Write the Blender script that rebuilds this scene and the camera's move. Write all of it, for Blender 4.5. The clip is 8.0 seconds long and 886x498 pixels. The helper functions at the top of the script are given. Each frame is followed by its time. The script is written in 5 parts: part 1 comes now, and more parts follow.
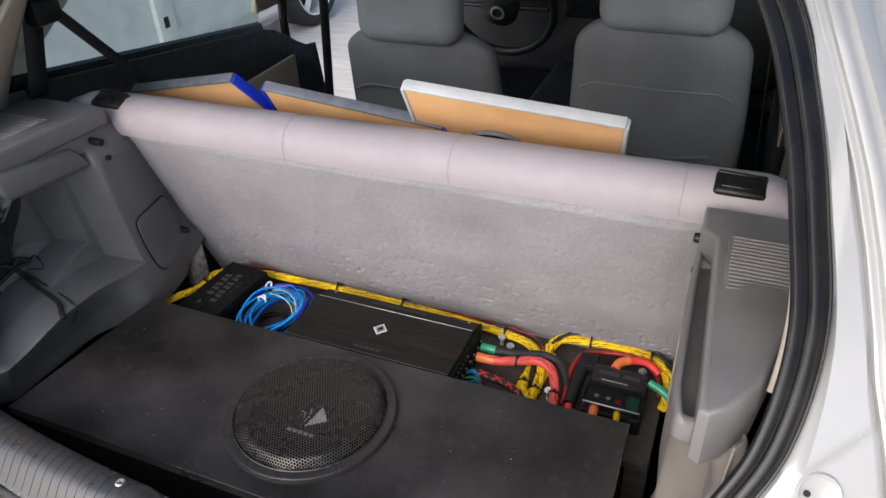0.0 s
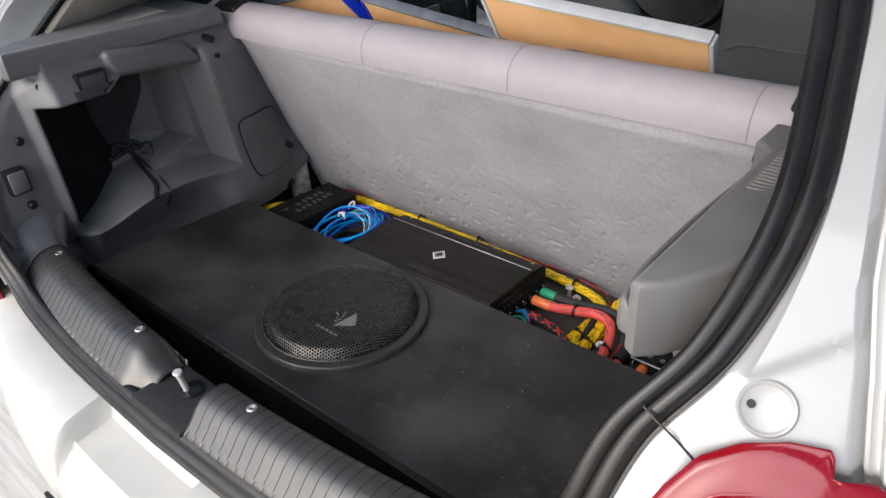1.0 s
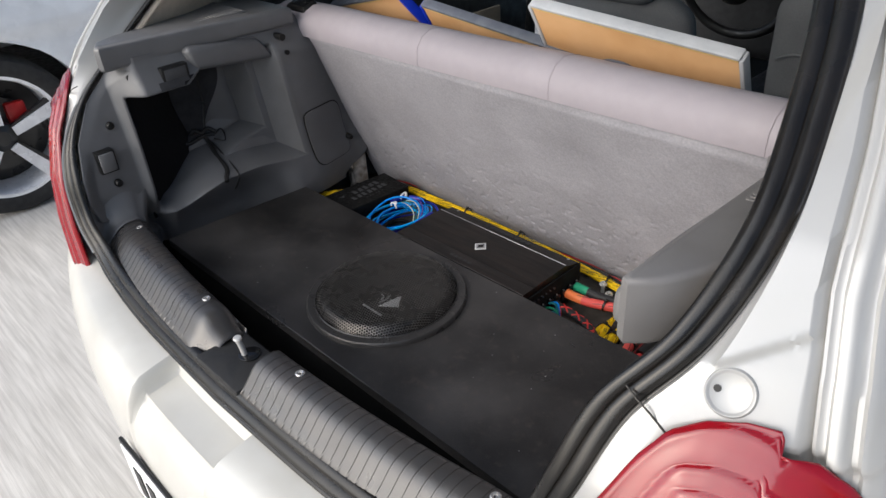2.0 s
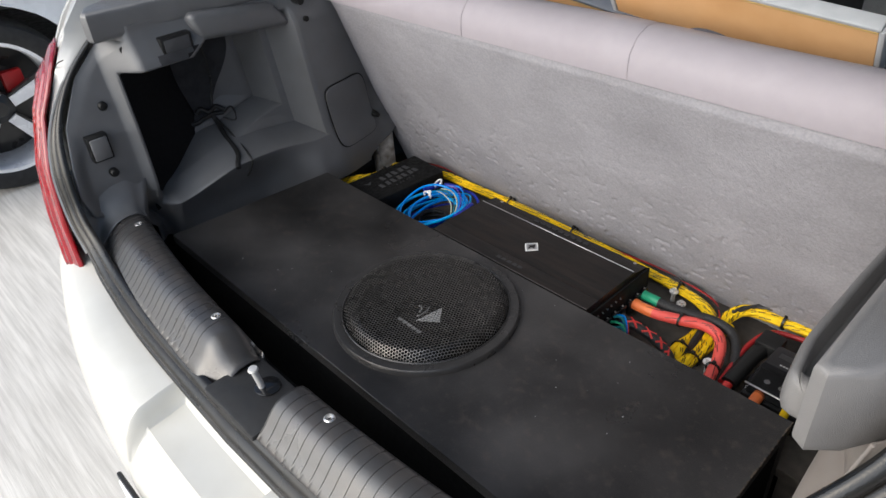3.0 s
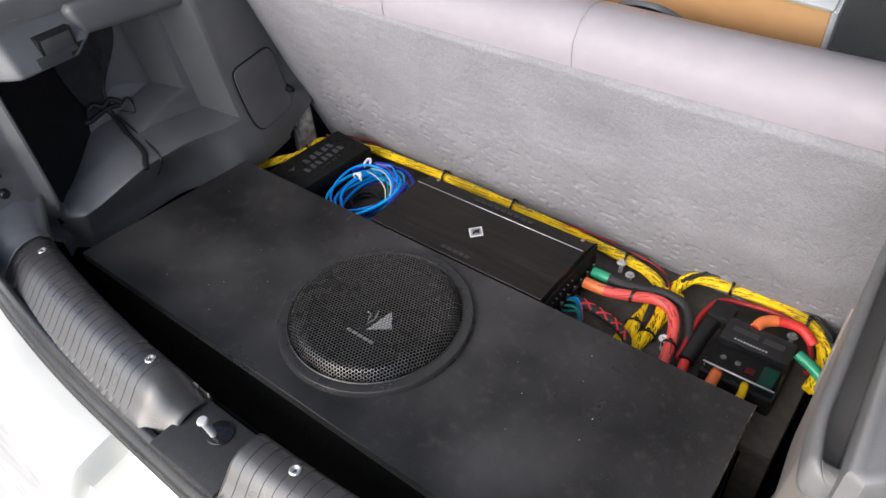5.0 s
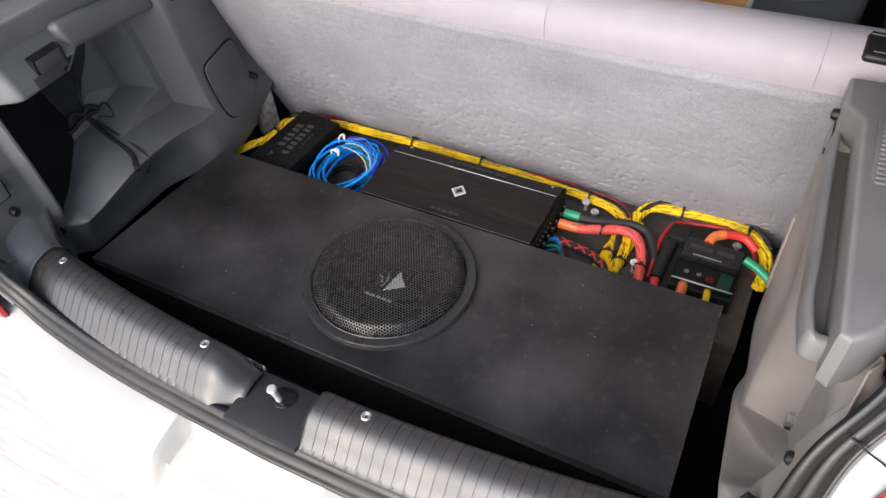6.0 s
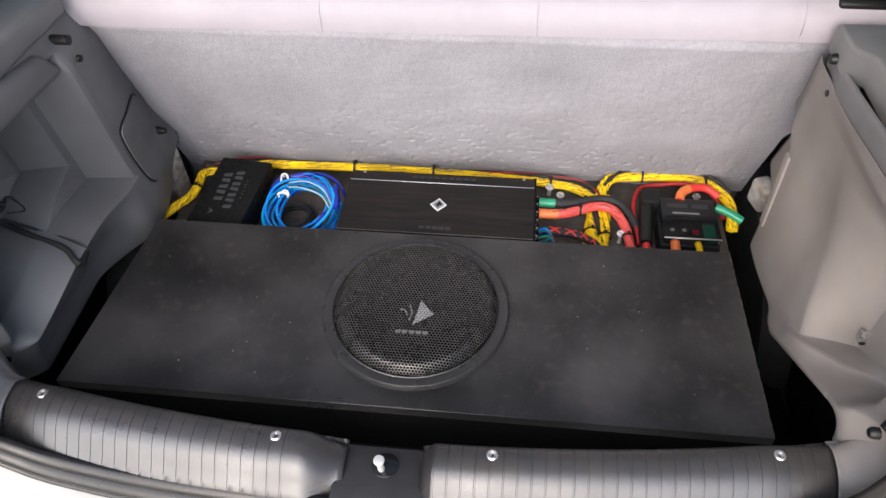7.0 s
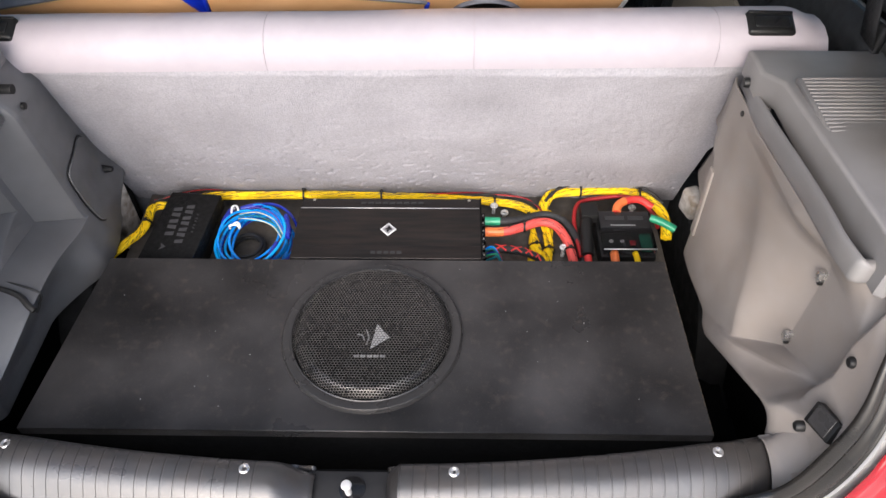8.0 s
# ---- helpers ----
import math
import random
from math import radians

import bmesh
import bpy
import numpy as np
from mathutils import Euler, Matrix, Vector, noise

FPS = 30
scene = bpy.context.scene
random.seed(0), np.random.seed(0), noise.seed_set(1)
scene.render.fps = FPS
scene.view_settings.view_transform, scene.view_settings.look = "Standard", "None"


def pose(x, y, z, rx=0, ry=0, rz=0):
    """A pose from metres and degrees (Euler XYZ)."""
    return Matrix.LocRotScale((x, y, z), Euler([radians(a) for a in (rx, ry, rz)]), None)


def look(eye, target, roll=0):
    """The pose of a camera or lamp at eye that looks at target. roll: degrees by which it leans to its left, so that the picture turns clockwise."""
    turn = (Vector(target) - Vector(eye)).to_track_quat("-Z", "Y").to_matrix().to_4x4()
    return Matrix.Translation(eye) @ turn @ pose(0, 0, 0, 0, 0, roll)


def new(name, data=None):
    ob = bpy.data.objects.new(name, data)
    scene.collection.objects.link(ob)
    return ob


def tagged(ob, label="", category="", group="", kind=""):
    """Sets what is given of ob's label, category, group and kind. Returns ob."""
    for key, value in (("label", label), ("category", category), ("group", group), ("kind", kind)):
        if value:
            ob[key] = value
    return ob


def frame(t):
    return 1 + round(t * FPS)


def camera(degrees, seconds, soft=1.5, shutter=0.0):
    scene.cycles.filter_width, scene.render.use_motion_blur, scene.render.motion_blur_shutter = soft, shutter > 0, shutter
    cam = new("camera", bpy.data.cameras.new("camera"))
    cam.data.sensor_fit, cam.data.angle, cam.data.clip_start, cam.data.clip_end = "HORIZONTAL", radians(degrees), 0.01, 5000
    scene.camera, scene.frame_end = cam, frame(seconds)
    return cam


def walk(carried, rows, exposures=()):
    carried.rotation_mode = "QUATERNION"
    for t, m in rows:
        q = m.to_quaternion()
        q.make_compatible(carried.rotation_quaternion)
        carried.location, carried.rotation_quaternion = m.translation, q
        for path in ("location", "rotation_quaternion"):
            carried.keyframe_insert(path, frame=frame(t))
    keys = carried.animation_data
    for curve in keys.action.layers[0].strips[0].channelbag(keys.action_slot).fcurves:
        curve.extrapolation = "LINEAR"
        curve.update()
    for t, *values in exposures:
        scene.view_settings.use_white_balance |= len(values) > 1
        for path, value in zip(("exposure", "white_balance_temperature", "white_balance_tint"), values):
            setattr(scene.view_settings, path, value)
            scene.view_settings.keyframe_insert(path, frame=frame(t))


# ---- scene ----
cam = camera(63.5, 8.0)

PATH = [
    (0, (0.564, -0.46, 1.609), (-0.115, 1.056, 0.495), -2.8),
    (0.5, (0.645, -0.355, 1.496), (-0.288, 1.04, 0.408), -3.3),
    (1, (0.774, -0.374, 1.426), (-0.358, 0.892, 0.369), -3.7),
    (1.5, (0.86, -0.418, 1.464), (-0.364, 0.772, 0.422), -3.9),
    (1.7, (0.875, -0.425, 1.472), (-0.368, 0.746, 0.432), -3.9),
    (2.8, (0.705, -0.322, 1.477), (-0.525, 0.754, 0.325), -4.2),
    (3, (0.668, -0.312, 1.427), (-0.563, 0.765, 0.276), -4.3),
    (3.5, (0.611, -0.257, 1.396), (-0.531, 0.765, 0.111), -5.0),
    (4, (0.611, -0.242, 1.401), (-0.499, 0.805, 0.108), -4.8),
    (4.5, (0.588, -0.223, 1.432), (-0.475, 0.857, 0.127), -4.9),
    (4.7, (0.568, -0.226, 1.451), (-0.459, 0.879, 0.138), -4.6),
    (5.8, (0.529, -0.359, 1.593), (-0.261, 0.769, 0.142), -6.5),
    (6, (0.487, -0.391, 1.605), (-0.23, 0.775, 0.146), -5.8),
    (6.5, (0.317, -0.428, 1.611), (-0.142, 0.837, 0.132), -3.9),
    (7, (0.13, -0.442, 1.611), (-0.051, 0.883, 0.123), -2.3),
    (7.5, (0.103, -0.455, 1.665), (0.053, 0.888, 0.183), -1.0),
    (8, (0.127, -0.451, 1.667), (0.09, 0.893, 0.187), -0.8),
]
walk(cam, [(t, look(eye, target, roll)) for t, eye, target, roll in PATH], [(0, 0.26, 6000, 11), (0.5, 0.40, 6040, 12), (1.0, 0.16, 5950, 10), (1.5, -0.02, 5950, 9), (3.0, 0.18, 5900, 7), (4.0, 0.54, 5800, 6), (4.5, 0.52, 5800, 7), (6.0, 0.59, 5920, 12), (7.0, 0.74, 5940, 12), (8, 0.96, 6000, 12)])

# ---- world, sun ----
world = bpy.data.worlds.new("overcast_sky")
scene.world = world
world.use_nodes = True
wn = world.node_tree
sky = wn.nodes.new("ShaderNodeTexSky")
sky.sky_type, sky.sun_disc = "NISHITA", False
SUN_EL, SUN_AZ = radians(32), radians(191)
sky.sun_elevation, sky.sun_rotation = SUN_EL, SUN_AZ
sky.air_density, sky.dust_density = 1.0, 5.0
wn.links.new(sky.outputs[0], wn.nodes["Background"].inputs[0])
wn.nodes["Background"].inputs[1].default_value = 0.15
sun_data = bpy.data.lights.new("sun", "SUN")
sun_data.energy, sun_data.angle, sun_data.color = 2.9, radians(85), (1.0, 0.97, 0.94)
sun = new("sun", sun_data)
sun_dir = Vector((math.sin(SUN_AZ) * math.cos(SUN_EL), math.cos(SUN_AZ) * math.cos(SUN_EL), math.sin(SUN_EL)))
sun.matrix_world = Matrix.Translation(sun_dir * 20) @ sun_dir.to_track_quat("Z", "Y").to_matrix().to_4x4()


# ---- materials ----
def mat(name, col, rough=0.6, metal=0.0, col2=None, scale=30.0, spots=0.5, bump=0.0, bscale=400.0, coat=0.0, rvar=0.1,
        stretch=(1, 1, 1), big=4.0, bigamt=0.15, spec=0.5, coat_rough=0.04, detail=4.0, dust=None):
    """Two scales of colour variation (patches and grain), varied roughness and a fine bump; dust: colour, amount."""
    m = bpy.data.materials.new(name)
    m.use_nodes = True
    nt = m.node_tree
    b = nt.nodes["Principled BSDF"]
    tc = nt.nodes.new("ShaderNodeTexCoord")
    mp = nt.nodes.new("ShaderNodeMapping")
    mp.inputs["Scale"].default_value = stretch
    nt.links.new(tc.outputs["Object"], mp.inputs[0])

    def noise_tex(s, detail=detail):
        n = nt.nodes.new("ShaderNodeTexNoise")
        n.inputs["Scale"].default_value, n.inputs["Detail"].default_value = s, detail
        nt.links.new(mp.outputs[0], n.inputs["Vector"])
        return n.outputs["Fac"]

    def ramp(src, lo, hi, a=0.35, c=0.65):
        r = nt.nodes.new("ShaderNodeMapRange")
        r.inputs["From Min"].default_value, r.inputs["From Max"].default_value = a, c
        r.inputs["To Min"].default_value, r.inputs["To Max"].default_value = lo, hi
        nt.links.new(src, r.inputs["Value"])
        return r.outputs["Result"]

    col2 = col2 or tuple(c * 0.75 for c in col)
    mix = nt.nodes.new("ShaderNodeMix")
    mix.data_type = "RGBA"
    mix.inputs["A"].default_value, mix.inputs["B"].default_value = (*col, 1), (*col2, 1)
    nt.links.new(ramp(noise_tex(scale), 0.0, spots), mix.inputs["Factor"])
    mul = nt.nodes.new("ShaderNodeMix")
    mul.data_type, mul.blend_type = "RGBA", "MULTIPLY"
    mul.inputs["Factor"].default_value = 1.0
    nt.links.new(mix.outputs["Result"], mul.inputs["A"])
    shade = nt.nodes.new("ShaderNodeCombineColor")
    big_out = ramp(noise_tex(big), 1.0 - bigamt, 1.0 + bigamt)
    for i in range(3):
        nt.links.new(big_out, shade.inputs[i])
    nt.links.new(shade.outputs[0], mul.inputs["B"])
    colour = mul.outputs["Result"]
    if dust:
        for size, lo, hi, share in ((420.0, 0.64, 0.74, 1.0), (70.0, 0.56, 0.80, 0.45)):
            fleck = nt.nodes.new("ShaderNodeMix")
            fleck.data_type = "RGBA"
            fleck.inputs["B"].default_value = (*dust[0], 1)
            nt.links.new(colour, fleck.inputs["A"])
            nt.links.new(ramp(noise_tex(size, 6.0), 0.0, dust[1] * share, lo, hi), fleck.inputs["Factor"])
            colour = fleck.outputs["Result"]
    nt.links.new(colour, b.inputs["Base Color"])
    nt.links.new(ramp(noise_tex(scale * 0.6), max(0.02, rough - rvar), min(1, rough + rvar)), b.inputs["Roughness"])
    b.inputs["Metallic"].default_value = metal
    b.inputs["Coat Weight"].default_value = coat
    b.inputs["Coat Roughness"].default_value = coat_rough
    b.inputs["Specular IOR Level"].default_value = spec
    if bump:
        bp = nt.nodes.new("ShaderNodeBump")
        bp.inputs["Strength"].default_value, bp.inputs["Distance"].default_value = bump, 0.001
        nt.links.new(noise_tex(bscale, 3.0), bp.inputs["Height"])
        nt.links.new(bp.outputs[0], b.inputs["Normal"])
    return m


def glass(name, tint, rough=0.0):
    m = bpy.data.materials.new(name)
    m.use_nodes = True
    b = m.node_tree.nodes["Principled BSDF"]
    b.inputs["Base Color"].default_value = (*tint, 1)
    b.inputs["Transmission Weight"].default_value = 1.0
    b.inputs["Roughness"].default_value = rough
    b.inputs["IOR"].default_value = 1.2
    return m


def thin_glass(name, tint):
    """A flat pane: tinted see-through with a mirror sheen."""
    m = bpy.data.materials.new(name)
    m.use_nodes = True
    nt = m.node_tree
    nt.nodes.remove(nt.nodes["Principled BSDF"])
    clear, shine = nt.nodes.new("ShaderNodeBsdfTransparent"), nt.nodes.new("ShaderNodeBsdfGlossy")
    clear.inputs["Color"].default_value = (*tint, 1)
    shine.inputs["Roughness"].default_value = 0.02
    mix = nt.nodes.new("ShaderNodeMixShader")
    mix.inputs[0].default_value = 0.06
    nt.links.new(clear.outputs[0], mix.inputs[1])
    nt.links.new(shine.outputs[0], mix.inputs[2])
    nt.links.new(mix.outputs[0], nt.nodes["Material Output"].inputs[0])
    return m


BOX_BLACK = mat("box_black_paint", (0.0110, 0.0106, 0.0108), 0.42, col2=(0.040, 0.038, 0.038), scale=6.5, spots=1.0, bump=0.5, bscale=700, rvar=0.15, big=2.8, bigamt=0.45, spec=0.5, detail=9.0, dust=((0.085, 0.068, 0.058), 0.8))
# box front and sides: shade of the gap behind the sill, put in as matt black
BOX_SHADE = mat("box_shaded_sides", (0.010, 0.010, 0.010), 0.95, scale=150, bump=0.6, bscale=800, spec=0.05)
RAW_EDGE = mat("chipped_fibreboard", (0.10, 0.075, 0.05), 0.9, col2=(0.02, 0.02, 0.02), scale=120, spots=1.0, bump=1.0, bscale=700)
RUBBER = mat("seal_rubber", (0.007, 0.0067, 0.0063), 0.24, col2=(0.020, 0.017, 0.014), scale=20, spots=0.6, spec=0.4, bump=0.15, bscale=800)
RING_PLASTIC = mat("ring_plastic", (0.030, 0.029, 0.029), 0.32, scale=50, bump=0.25, bscale=1500, bigamt=0.1)
GRILLE_METAL = mat("grille_metal", (0.155, 0.148, 0.142), 0.29, metal=0.6, scale=60, bigamt=0.1)
DUST_GREY = mat("badge_grey", (0.33, 0.33, 0.33), 0.5, scale=80)
BADGE_DIM = mat("badge_worn_grey", (0.30, 0.30, 0.30), 0.5, scale=120, spots=0.9)
BADGE_GREY = mat("badge_pale_grey", (0.42, 0.42, 0.42), 0.5, scale=80)
CONE = mat("cone_paper", (0.0045, 0.0045, 0.0045), 0.8, spec=0.02, scale=60)
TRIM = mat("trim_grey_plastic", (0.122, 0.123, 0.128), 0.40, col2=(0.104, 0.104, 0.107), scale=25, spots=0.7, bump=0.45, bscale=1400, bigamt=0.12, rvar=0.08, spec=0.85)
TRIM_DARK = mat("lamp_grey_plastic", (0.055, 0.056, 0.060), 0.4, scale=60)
# right ledge: the left side's plastic, that side's stronger light put into the colour
TRIM_POD_LIT = mat("trim_lit_ledge_plastic", (0.176, 0.170, 0.167), 0.44, col2=(0.152, 0.145, 0.141), scale=18, spots=0.8, bump=0.45, bscale=1400, bigamt=0.12)
# right lining: same plastic as TRIM, dusty, and lightened in place of brighter light
TRIM_WARM_LIT = mat("trim_dusty_lit_plastic", (0.236, 0.212, 0.194), 0.50, col2=(0.205, 0.175, 0.152), scale=12, spots=0.7, bump=0.45, bscale=1400, bigamt=0.14)
SILL = mat("sill_dark_plastic", (0.028, 0.027, 0.027), 0.34, col2=(0.042, 0.036, 0.032), scale=22, spots=0.7, bump=0.25, bscale=1300, bigamt=0.2, rvar=0.08, spec=0.8, coat=0.2, coat_rough=0.28, detail=7.0, dust=((0.14, 0.115, 0.095), 0.15))
LINER = mat("dark_fibre_liner", (0.042, 0.043, 0.047), 0.85, col2=(0.030, 0.030, 0.033), scale=60, spots=0.8, bump=0.6, bscale=600, spec=0.15)
FELT = mat("black_felt", (0.015, 0.015, 0.016), 0.95, spec=0.1, scale=300, bump=0.8, bscale=900)
FLOOR_BLACK = mat("trunk_floor_carpet", (0.009, 0.009, 0.009), 0.95, spec=0.05, scale=200, bump=0.8, bscale=700)
BOARD_BLACK = mat("mounting_board_carpet", (0.050, 0.044, 0.038), 0.85, col2=(0.082, 0.071, 0.060), scale=60, spots=0.8, bump=0.8, bscale=900)
CARPET = mat("seatback_carpet", (0.300, 0.292, 0.312), 0.95, col2=(0.235, 0.228, 0.246), scale=260, spots=0.7, bump=1.0, bscale=420, big=6, bigamt=0.10, spec=0.15)
CLOTH = mat("bolster_vinyl", (0.335, 0.305, 0.330), 0.55, col2=(0.30, 0.272, 0.295), scale=40, spots=0.5, bump=0.3, bscale=1100, big=5, bigamt=0.05, spec=0.3)
SEAM = mat("seam_thread", (0.30, 0.27, 0.29), 0.8)
SEAT_CLOTH = mat("seat_cloth_dark", (0.150, 0.158, 0.170), 0.95, col2=(0.122, 0.127, 0.136), scale=300, spots=0.6, bump=0.5, bscale=900, spec=0.15)
HEAD_CLOTH = mat("headrest_cloth", (0.21, 0.228, 0.250), 0.95, scale=350, bump=0.8, bscale=900, spec=0.15)
BLACK_PLASTIC = mat("black_plastic", (0.009, 0.009, 0.009), 0.42, spec=0.35, scale=60, bump=0.2, bscale=1500)
BLACK_GLOSS = mat("black_gloss_plastic", (0.010, 0.010, 0.011), 0.16, scale=60, rvar=0.05)
DASH = mat("dashboard_black", (0.014, 0.014, 0.015), 0.6, scale=80, bump=0.5, bscale=900)
AMP = mat("anodised_black_aluminium", (0.0105, 0.0100, 0.0098), 0.38, metal=0.3, col2=(0.021, 0.0162, 0.0143), spec=0.3, scale=14, spots=0.9, stretch=(1, 9, 9), bump=0.15, bscale=600, bigamt=0.2)
AMP_DARK = mat("amp_end_plate", (0.008, 0.008, 0.008), 0.7, metal=0.0, spec=0.2, scale=60)
DSP_BLACK = mat("dsp_powder_coat", (0.0065, 0.0065, 0.0065), 0.60, spec=0.2, scale=200, bump=0.5, bscale=1800)
PRINT = mat("printed_grey", (0.050, 0.050, 0.053), 0.5, scale=100)
PRINT_FAINT = mat("printed_faint", (0.026, 0.026, 0.027), 0.5, scale=100)
SILVER = mat("brushed_silver", (0.55, 0.55, 0.56), 0.42, metal=0.9, scale=40)
ZINC = mat("zinc_steel", (0.62, 0.61, 0.60), 0.32, metal=0.85, col2=(0.45, 0.42, 0.38), scale=120, spots=0.6)
BOLT = mat("bright_zinc_bolt", (0.80, 0.79, 0.77), 0.28, metal=0.45, scale=90)
STRIKER = mat("striker_steel", (0.78, 0.77, 0.75), 0.30, metal=0.35, scale=60)
WHITE_PLASTIC = mat("white_plastic", (0.75, 0.75, 0.75), 0.5)
YELLOW = mat("yellow_sleeve", (0.90, 0.60, 0.003), 0.6, col2=(0.66, 0.42, 0.004), scale=90, spots=0.7, spec=0.2, bump=0.4, bscale=900)
BLACK_WIRE = mat("black_wire", (0.014, 0.014, 0.014), 0.5, scale=200)
BRAID = mat("black_braid", (0.028, 0.028, 0.03), 0.55, col2=(0.008, 0.008, 0.008), scale=500, spots=1.0, bump=1.0, bscale=900)
RED = mat("red_sleeve", (0.70, 0.045, 0.035), 0.42, col2=(0.56, 0.03, 0.03), scale=120, spots=0.8, bump=0.5, bscale=1200)
CORAL = mat("coral_power_cable", (0.74, 0.10, 0.08), 0.40, col2=(0.70, 0.08, 0.07), scale=150, spots=0.8, bump=0.6, bscale=1300)
ORANGE = mat("orange_heatshrink", (0.80, 0.20, 0.055), 0.38, scale=70)
GREEN = mat("green_heatshrink", (0.03, 0.30, 0.16), 0.38, scale=70)
BLUE_LIGHT = mat("light_blue_cable", (0.015, 0.40, 0.85), 0.22, col2=(0.02, 0.30, 0.80), scale=90, spots=0.7, rvar=0.06)
BLUE = mat("blue_cable", (0.008, 0.20, 0.74), 0.24, col2=(0.02, 0.32, 0.82), scale=90, spots=0.7, rvar=0.06)
BLUE_DARK = mat("blue_plug", (0.015, 0.03, 0.33), 0.30)
TEAL = mat("teal_wire", (0.01, 0.16, 0.20), 0.4)
PURPLE = mat("purple_wire", (0.10, 0.05, 0.30), 0.4)
PALE_WIRE = mat("pale_wire", (0.45, 0.50, 0.40), 0.4)
CLEAR = glass("clear_cover", (0.30, 0.31, 0.33), 0.03)
WINDOW_GLASS = thin_glass("window_glass", (0.78, 0.84, 0.82))
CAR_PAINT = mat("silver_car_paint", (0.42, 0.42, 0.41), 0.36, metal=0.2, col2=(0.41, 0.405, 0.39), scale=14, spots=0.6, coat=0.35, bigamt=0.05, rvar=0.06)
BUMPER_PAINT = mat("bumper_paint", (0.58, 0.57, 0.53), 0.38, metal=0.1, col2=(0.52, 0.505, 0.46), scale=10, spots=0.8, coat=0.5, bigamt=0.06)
WHITE_PAINT = mat("white_car_paint", (0.84, 0.86, 0.88), 0.3, coat=0.8, scale=10, bigamt=0.03)
RED_LENS = mat("red_lens", (0.24, 0.002, 0.008), 0.12, col2=(0.18, 0.001, 0.006), scale=30, spots=0.6, coat=0.5, coat_rough=0.10, rvar=0.03, bigamt=0.1, spec=0.45)
RED_LENS_LIGHT = mat("red_lens_stripes", (0.62, 0.03, 0.045), 0.25, col2=(0.45, 0.01, 0.02), scale=60, stretch=(8, 1, 1), spec=0.3)
BEIGE = mat("beige_pillar_trim", (0.50, 0.44, 0.36), 0.7, scale=60, bump=0.4, bscale=900)
BEIGE_DOOR = mat("beige_door_cloth", (0.30, 0.25, 0.19), 0.9, scale=250, bump=0.6, bscale=900)
ROOFLINE = mat("headliner_grey", (0.38, 0.36, 0.33), 0.95, scale=200, bump=0.6, bscale=700)
BELT = mat("seat_belt_webbing", (0.010, 0.010, 0.011), 0.6, scale=300, bump=0.6, bscale=1200)
WOOD = mat("fibreboard_face", (0.61, 0.37, 0.18), 0.5, col2=(0.50, 0.275, 0.11), scale=9, spots=0.7, bump=0.3, bscale=600, bigamt=0.10, rvar=0.1)
GLUE = mat("yellow_glue_line", (0.60, 0.42, 0.16), 0.5)
EDGE_SILVER = mat("silver_edge_tape", (0.42, 0.43, 0.45), 0.5, col2=(0.34, 0.35, 0.37), scale=50, bump=0.4, bscale=700)
EDGE_GREY = mat("grey_blue_edge_tape", (0.085, 0.095, 0.125), 0.5, col2=(0.13, 0.14, 0.17), scale=40, spots=0.8, bump=0.4, bscale=700)
EDGE_BLUE = mat("blue_edge_tape", (0.008, 0.035, 0.50), 0.4, scale=60)
CONCRETE = mat("broomed_concrete", (0.68, 0.65, 0.60), 0.9, col2=(0.48, 0.455, 0.415), scale=2.0, spots=0.8, bump=0.5, bscale=6, stretch=(2.5, 44, 1), big=0.5, bigamt=0.08, spec=0.2)
TYRE = mat("tyre_rubber", (0.018, 0.018, 0.018), 0.75, scale=60, bump=0.4, bscale=300)
RIM_SILVER = mat("alloy_silver", (0.80, 0.80, 0.81), 0.30, metal=0.1, scale=20)
RIM_DARK = mat("alloy_black", (0.02, 0.02, 0.02), 0.35, scale=30)
FUSE_RED = mat("dark_red_fuse", (0.13, 0.006, 0.008), 0.4)
FUSE_GREEN = mat("dark_green_fuse", (0.008, 0.065, 0.040), 0.4)
DEEP_RED = mat("deep_red_sleeve", (0.30, 0.012, 0.014), 0.45, scale=80)
CALIPER = mat("red_caliper", (0.45, 0.01, 0.01), 0.4)
RUSTY_METAL = mat("bare_pillar_metal", (0.66, 0.62, 0.56), 0.45, metal=0.15, col2=(0.22, 0.17, 0.12), scale=40, spots=0.9)


# ---- mesh helpers ----
BASES = {}


def thing(name, base, label, category, group="", kind=""):
    """An Empty at the thing's base, that carries its parts."""
    ob = new(name)
    ob.empty_display_size = 0.02
    ob.location = base
    BASES[ob] = Vector(base)
    return tagged(ob, label, category, group, kind)


def part(name, bm, material, parent, label="", smooth=40, solid=0.0, second=None):
    """Links a bmesh, drawn in world places, as ONE mesh under a thing or part."""
    base = BASES[parent]
    bmesh.ops.translate(bm, vec=-base, verts=bm.verts)
    bmesh.ops.recalc_face_normals(bm, faces=bm.faces)
    data = bpy.data.meshes.new(name)
    bm.to_mesh(data)
    bm.free()
    data.materials.append(material)
    if second:
        data.materials.append(second)
    if smooth:
        data.shade_smooth()
        data.set_sharp_from_angle(angle=radians(smooth))
    ob = new(name, data)
    ob.parent = parent
    BASES[ob] = base
    if solid:
        md = ob.modifiers.new("thickness", "SOLIDIFY")
        md.thickness, md.offset = solid, -1.0
    return tagged(ob, label)


